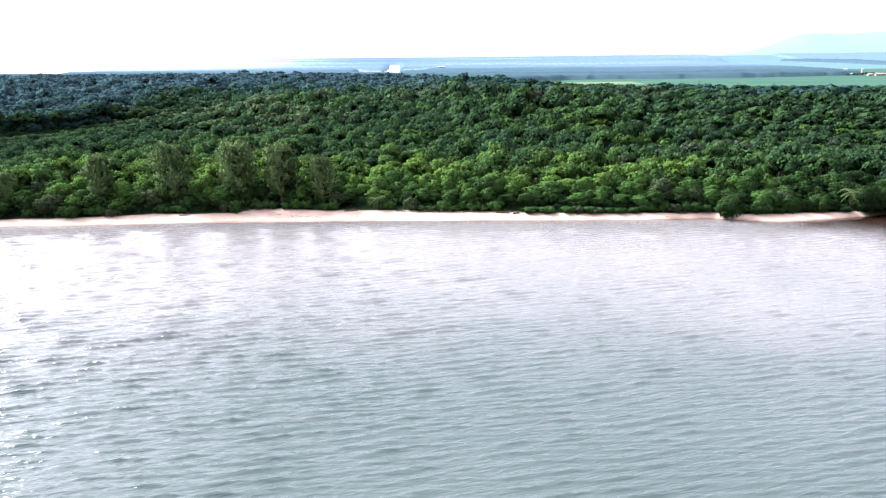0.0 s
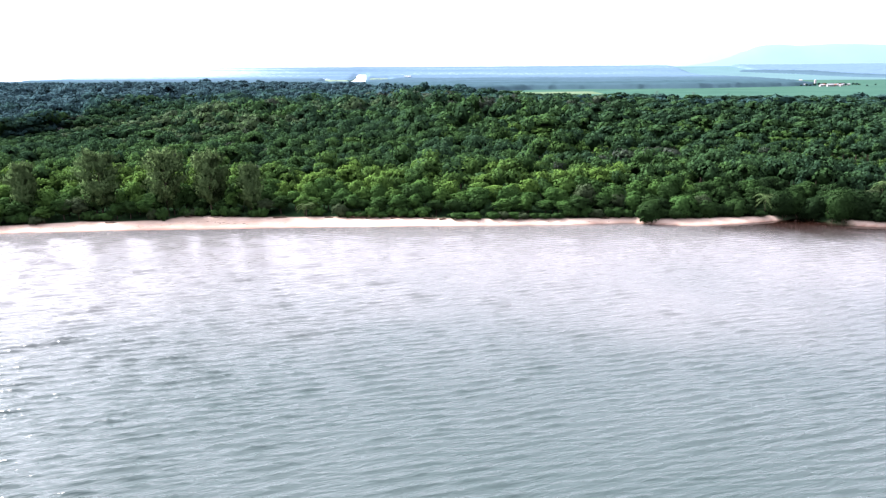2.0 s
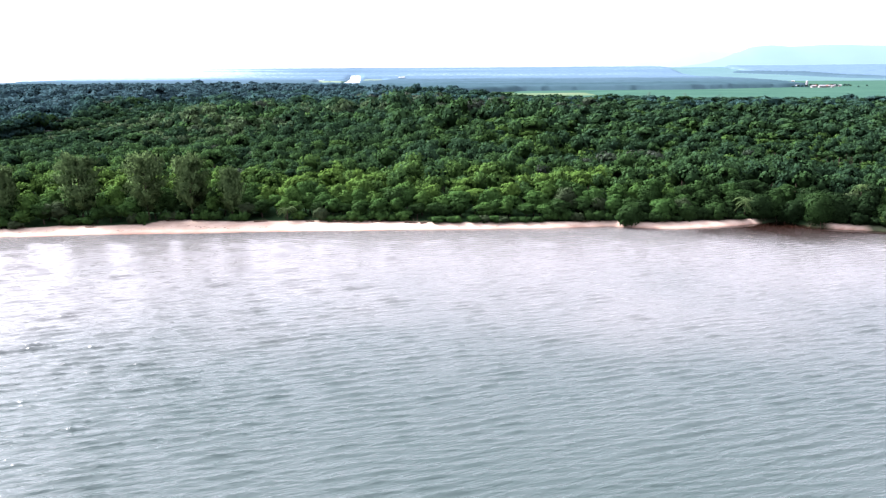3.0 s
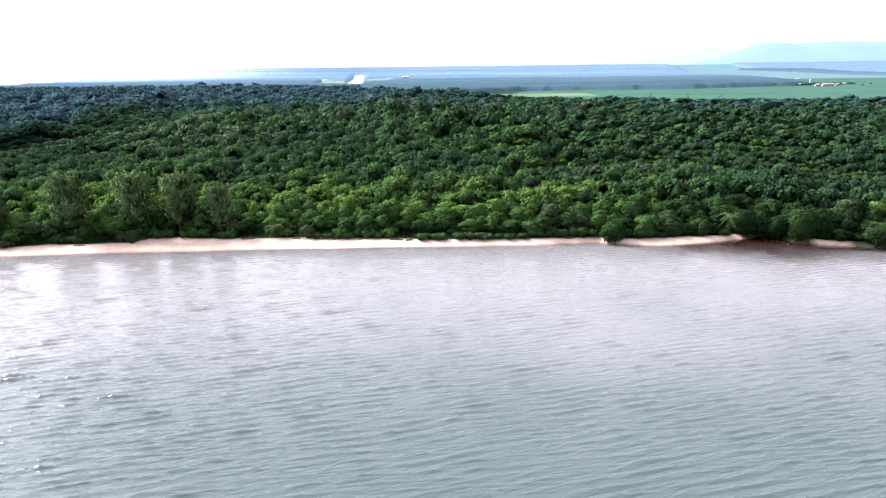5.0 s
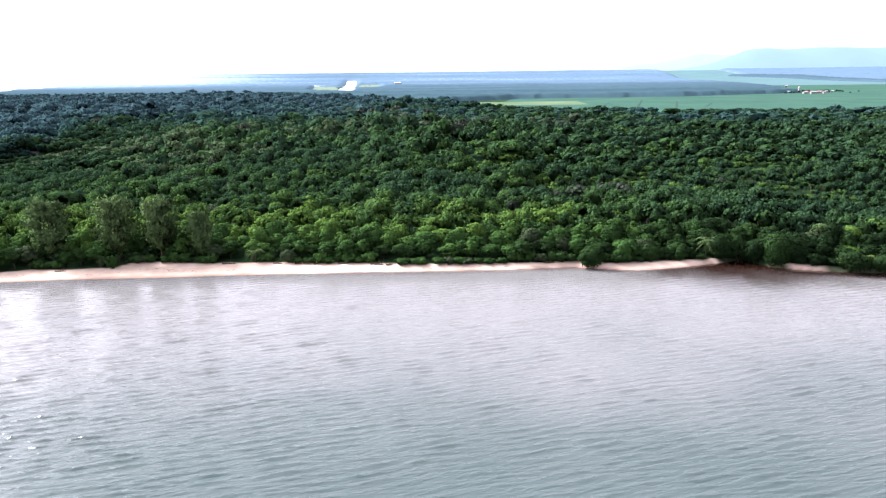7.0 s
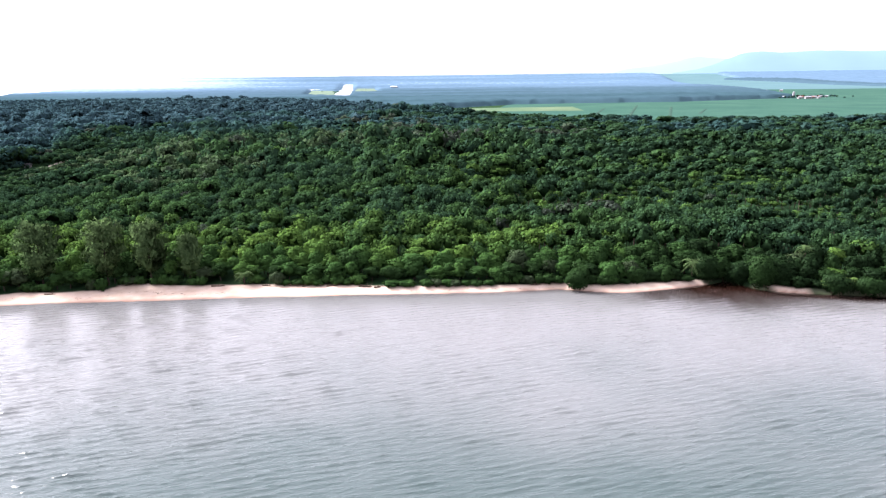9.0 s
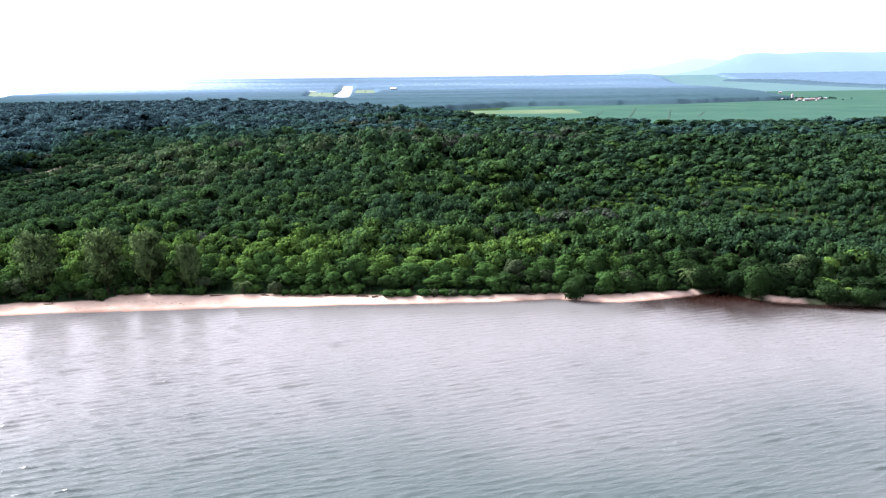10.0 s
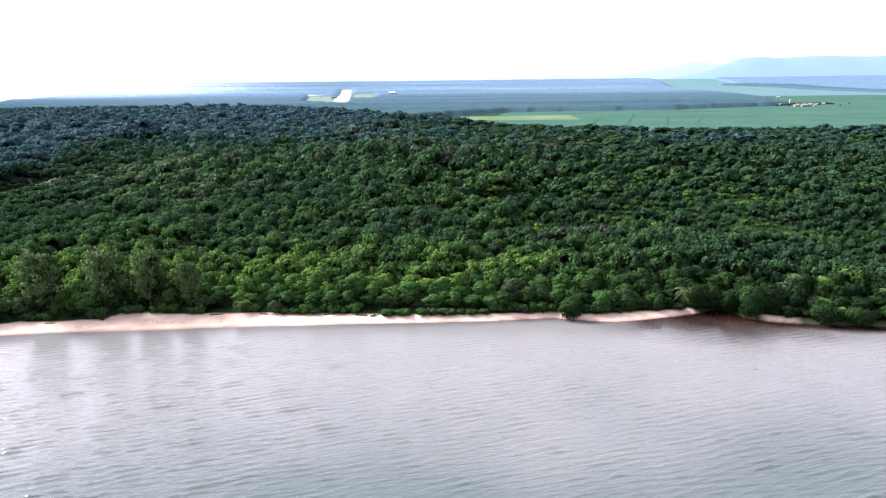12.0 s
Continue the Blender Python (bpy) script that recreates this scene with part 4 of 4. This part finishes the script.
sheet("mown_field", MEADOW, DRY_GRASS, "pale grass beside the river", 1.2, 24, 0.4, "field", 20)
sheet("mown_field", GLADE, DRY_GRASS, "pale grass beside the river", 1.2, 24, 0.4, "field", 20)
sheet("pond", [(-192, 3024), (-163, 3010), (-185, 3367), (-218, 3381)], FAR_WATER, "small bright pond in the far woods", 13, 8, 0.2, "pond")


# ---------------------------------------------------------------- hills: a plain hazy backdrop
def hills(name, label, profile, y0, y1, mat, seed):
    xs = np.linspace(profile[0][0], profile[-1][0], 150)
    top = np.interp(xs, [a for a, b in profile], [b for a, b in profile])
    top = top + noise2(xs, 0 * xs, seed, 160, 4) * 7 * smooth((top - 60) / 40)
    v = np.linspace(0, 1, 12)
    xx, vv = np.meshgrid(xs, v)
    yy = y0 + (y1 - y0) * vv
    zz = 38 + (top[None] - 38) * np.sin(vv * math.pi / 2) ** 0.8 * (1 + 0.08 * noise2(xx, yy * 3, seed + 1, 120) * (1 - vv))
    tagged(new(name, quad_mesh(name, np.stack([xx, yy, zz], -1).reshape(-1, 3), grid(xx, yy), [mat], smooth=True)), label, "hills", kind="structure")


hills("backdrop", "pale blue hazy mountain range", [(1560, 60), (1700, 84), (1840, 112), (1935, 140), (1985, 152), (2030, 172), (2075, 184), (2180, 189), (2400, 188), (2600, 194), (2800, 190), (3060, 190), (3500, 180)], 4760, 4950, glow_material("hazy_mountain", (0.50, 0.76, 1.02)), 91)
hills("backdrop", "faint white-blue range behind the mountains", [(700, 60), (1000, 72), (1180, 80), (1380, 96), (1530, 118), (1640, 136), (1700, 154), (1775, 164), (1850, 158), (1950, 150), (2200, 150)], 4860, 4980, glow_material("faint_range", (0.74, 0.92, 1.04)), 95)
# added low band that glows like the haze above the horizon
hills("backdrop", "white-blue haze along the horizon, shaped as very faint hills", [(-4000, 70), (-2600, 80), (-1200, 84), (-600, 92), (0, 88), (500, 90), (1000, 96), (1400, 90)], 4880, 4988, glow_material("horizon_haze", (0.9, 0.95, 1.0)), 97)


# ---------------------------------------------------------------- farm village on the plain
WALL = rough_material("whitewashed_wall", (0.13, 0.13, 0.125), (0.22, 0.21, 0.2), 0.5)
ROOF_RED = rough_material("red_tile_roof", (0.13, 0.07, 0.055), (0.2, 0.11, 0.085), 0.8)
ROOF_WHITE = rough_material("white_metal_roof", (0.16, 0.17, 0.18), (0.25, 0.25, 0.25), 0.5, rough=0.6)
GLASS = plain_material("dark_window", (0.03, 0.035, 0.04), 0.2)


def block(x0, x1, y0, y1, z0, z1):
    v = np.array([(x, y, z) for z in (z0, z1) for y in (y0, y1) for x in (x0, x1)])
    return v, np.array([(0, 2, 3, 1), (4, 5, 7, 6), (0, 1, 5, 4), (2, 6, 7, 3), (0, 4, 6, 2), (1, 3, 7, 5)])


def house(x, y, turn, w, d, h, roof, label):
    ob = thing("house", label, "house", "houses of the farm village")
    part("wall", quad_mesh("wall", *block(-w / 2, w / 2, -d / 2, d / 2, -1, h), [WALL]), ob)
    e, r = 0.5, d * 0.28
    v = np.array([(-w / 2 - e, -d / 2 - e, h - 0.1), (w / 2 + e, -d / 2 - e, h - 0.1), (w / 2 + e, 0, h + r), (-w / 2 - e, 0, h + r), (-w / 2 - e, d / 2 + e, h - 0.1), (w / 2 + e, d / 2 + e, h - 0.1)])
    v = np.concatenate([v, v + (0, 0, 0.2)])
    q = np.array([(0, 3, 2, 1), (3, 4, 5, 2), (6, 7, 8, 9), (9, 8, 11, 10), (0, 1, 7, 6), (5, 4, 10, 11), (1, 2, 8, 7), (2, 5, 11, 8), (3, 0, 6, 9), (4, 3, 9, 10)])
    part("roof", quad_mesh("roof", v, q, [roof]), ob)
    part("door", quad_mesh("door", *block(-0.5, 0.5, -d / 2 - 0.05, -d / 2 + 0.05, 0, 2.1), [BARK]), ob)
    for k in (-1, 1):
        part("window", quad_mesh("window", *block(k * w * 0.3 - 0.6, k * w * 0.3 + 0.6, -d / 2 - 0.04, -d / 2 + 0.05, 1.0, 2.2), [GLASS]), ob)
    ob.matrix_basis = stand(ob, x, y, turn)
    ob.matrix_basis.translation.z += 0.5


rng = np.random.default_rng(77)
for x, y, w, d, h, kind in [(728, 1480, 14, 9, 4, 1), (752, 1470, 20, 10, 5, 1), (786, 1495, 13, 8, 4, 0), (770, 1530, 12, 8, 4, 0), (812, 1520, 14, 9, 4, 1), (840, 1545, 12, 8, 4, 0), (868, 1560, 10, 7, 4, 1),
                            (898, 1570, 9, 7, 3.5, 1), (706, 1540, 12, 8, 4, 1), (735, 1595, 14, 9, 4, 0), (800, 1480, 9, 7, 3.5, 1), (955, 2080, 9, 7, 3, 1), (1010, 2100, 8, 6, 3, 1),
                            (-244, 458, 3.4, 3.0, 1.7, 1), (150, 1392, 12, 9, 4, 1)]:
    if 600 < x < 920 and y < 1700:      # the farm stands close together
        x, y, w, d, h = 805 + (x - 795) * 0.55, 1530 + (y - 1520) * 0.8, w * 0.62, d * 0.62, h * 0.75
    house(x, y, rng.uniform(-0.4, 0.4), w, d, h, ROOF_WHITE if kind else ROOF_RED, "low whitewashed house with a white metal roof" if kind else "low whitewashed house with a red tiled roof")


def silo(x, y, radius, height):
    ob = thing("silo", "tall pale grey silo beside the farm houses", "silo")
    pts = [(0, 0, z) for z in (-1, height * 0.5, height)]
    part("drum", quad_mesh("drum", *tube(pts, [radius] * 3, 16), [ROOF_WHITE], smooth=True), ob)
    part("cap", quad_mesh("cap", *tube([(0, 0, height), (0, 0, height + radius * 0.5), (0, 0, height + radius * 0.7)], [radius * 1.06, radius * 0.5, 0.05], 16), [ROOF_WHITE], smooth=True), ob)
    ob.matrix_basis = stand(ob, x, y)


silo(786, 1562, 2.4, 12)

village = []
for k in range(70):
    x, y = rng.normal(800, 42), rng.normal(1560, 26)
    village.append((x, y, 0.5, rng.uniform(2.2, 3.8), rng.uniform(4, 7.5), rng.uniform(0, 0.35), rng.integers(0, 5)))
forest("village_trees", "dark trees clustered round the farm houses", np.array(village), unit_shapes(5, 14, 7, 5, 1.2, False), BARK)
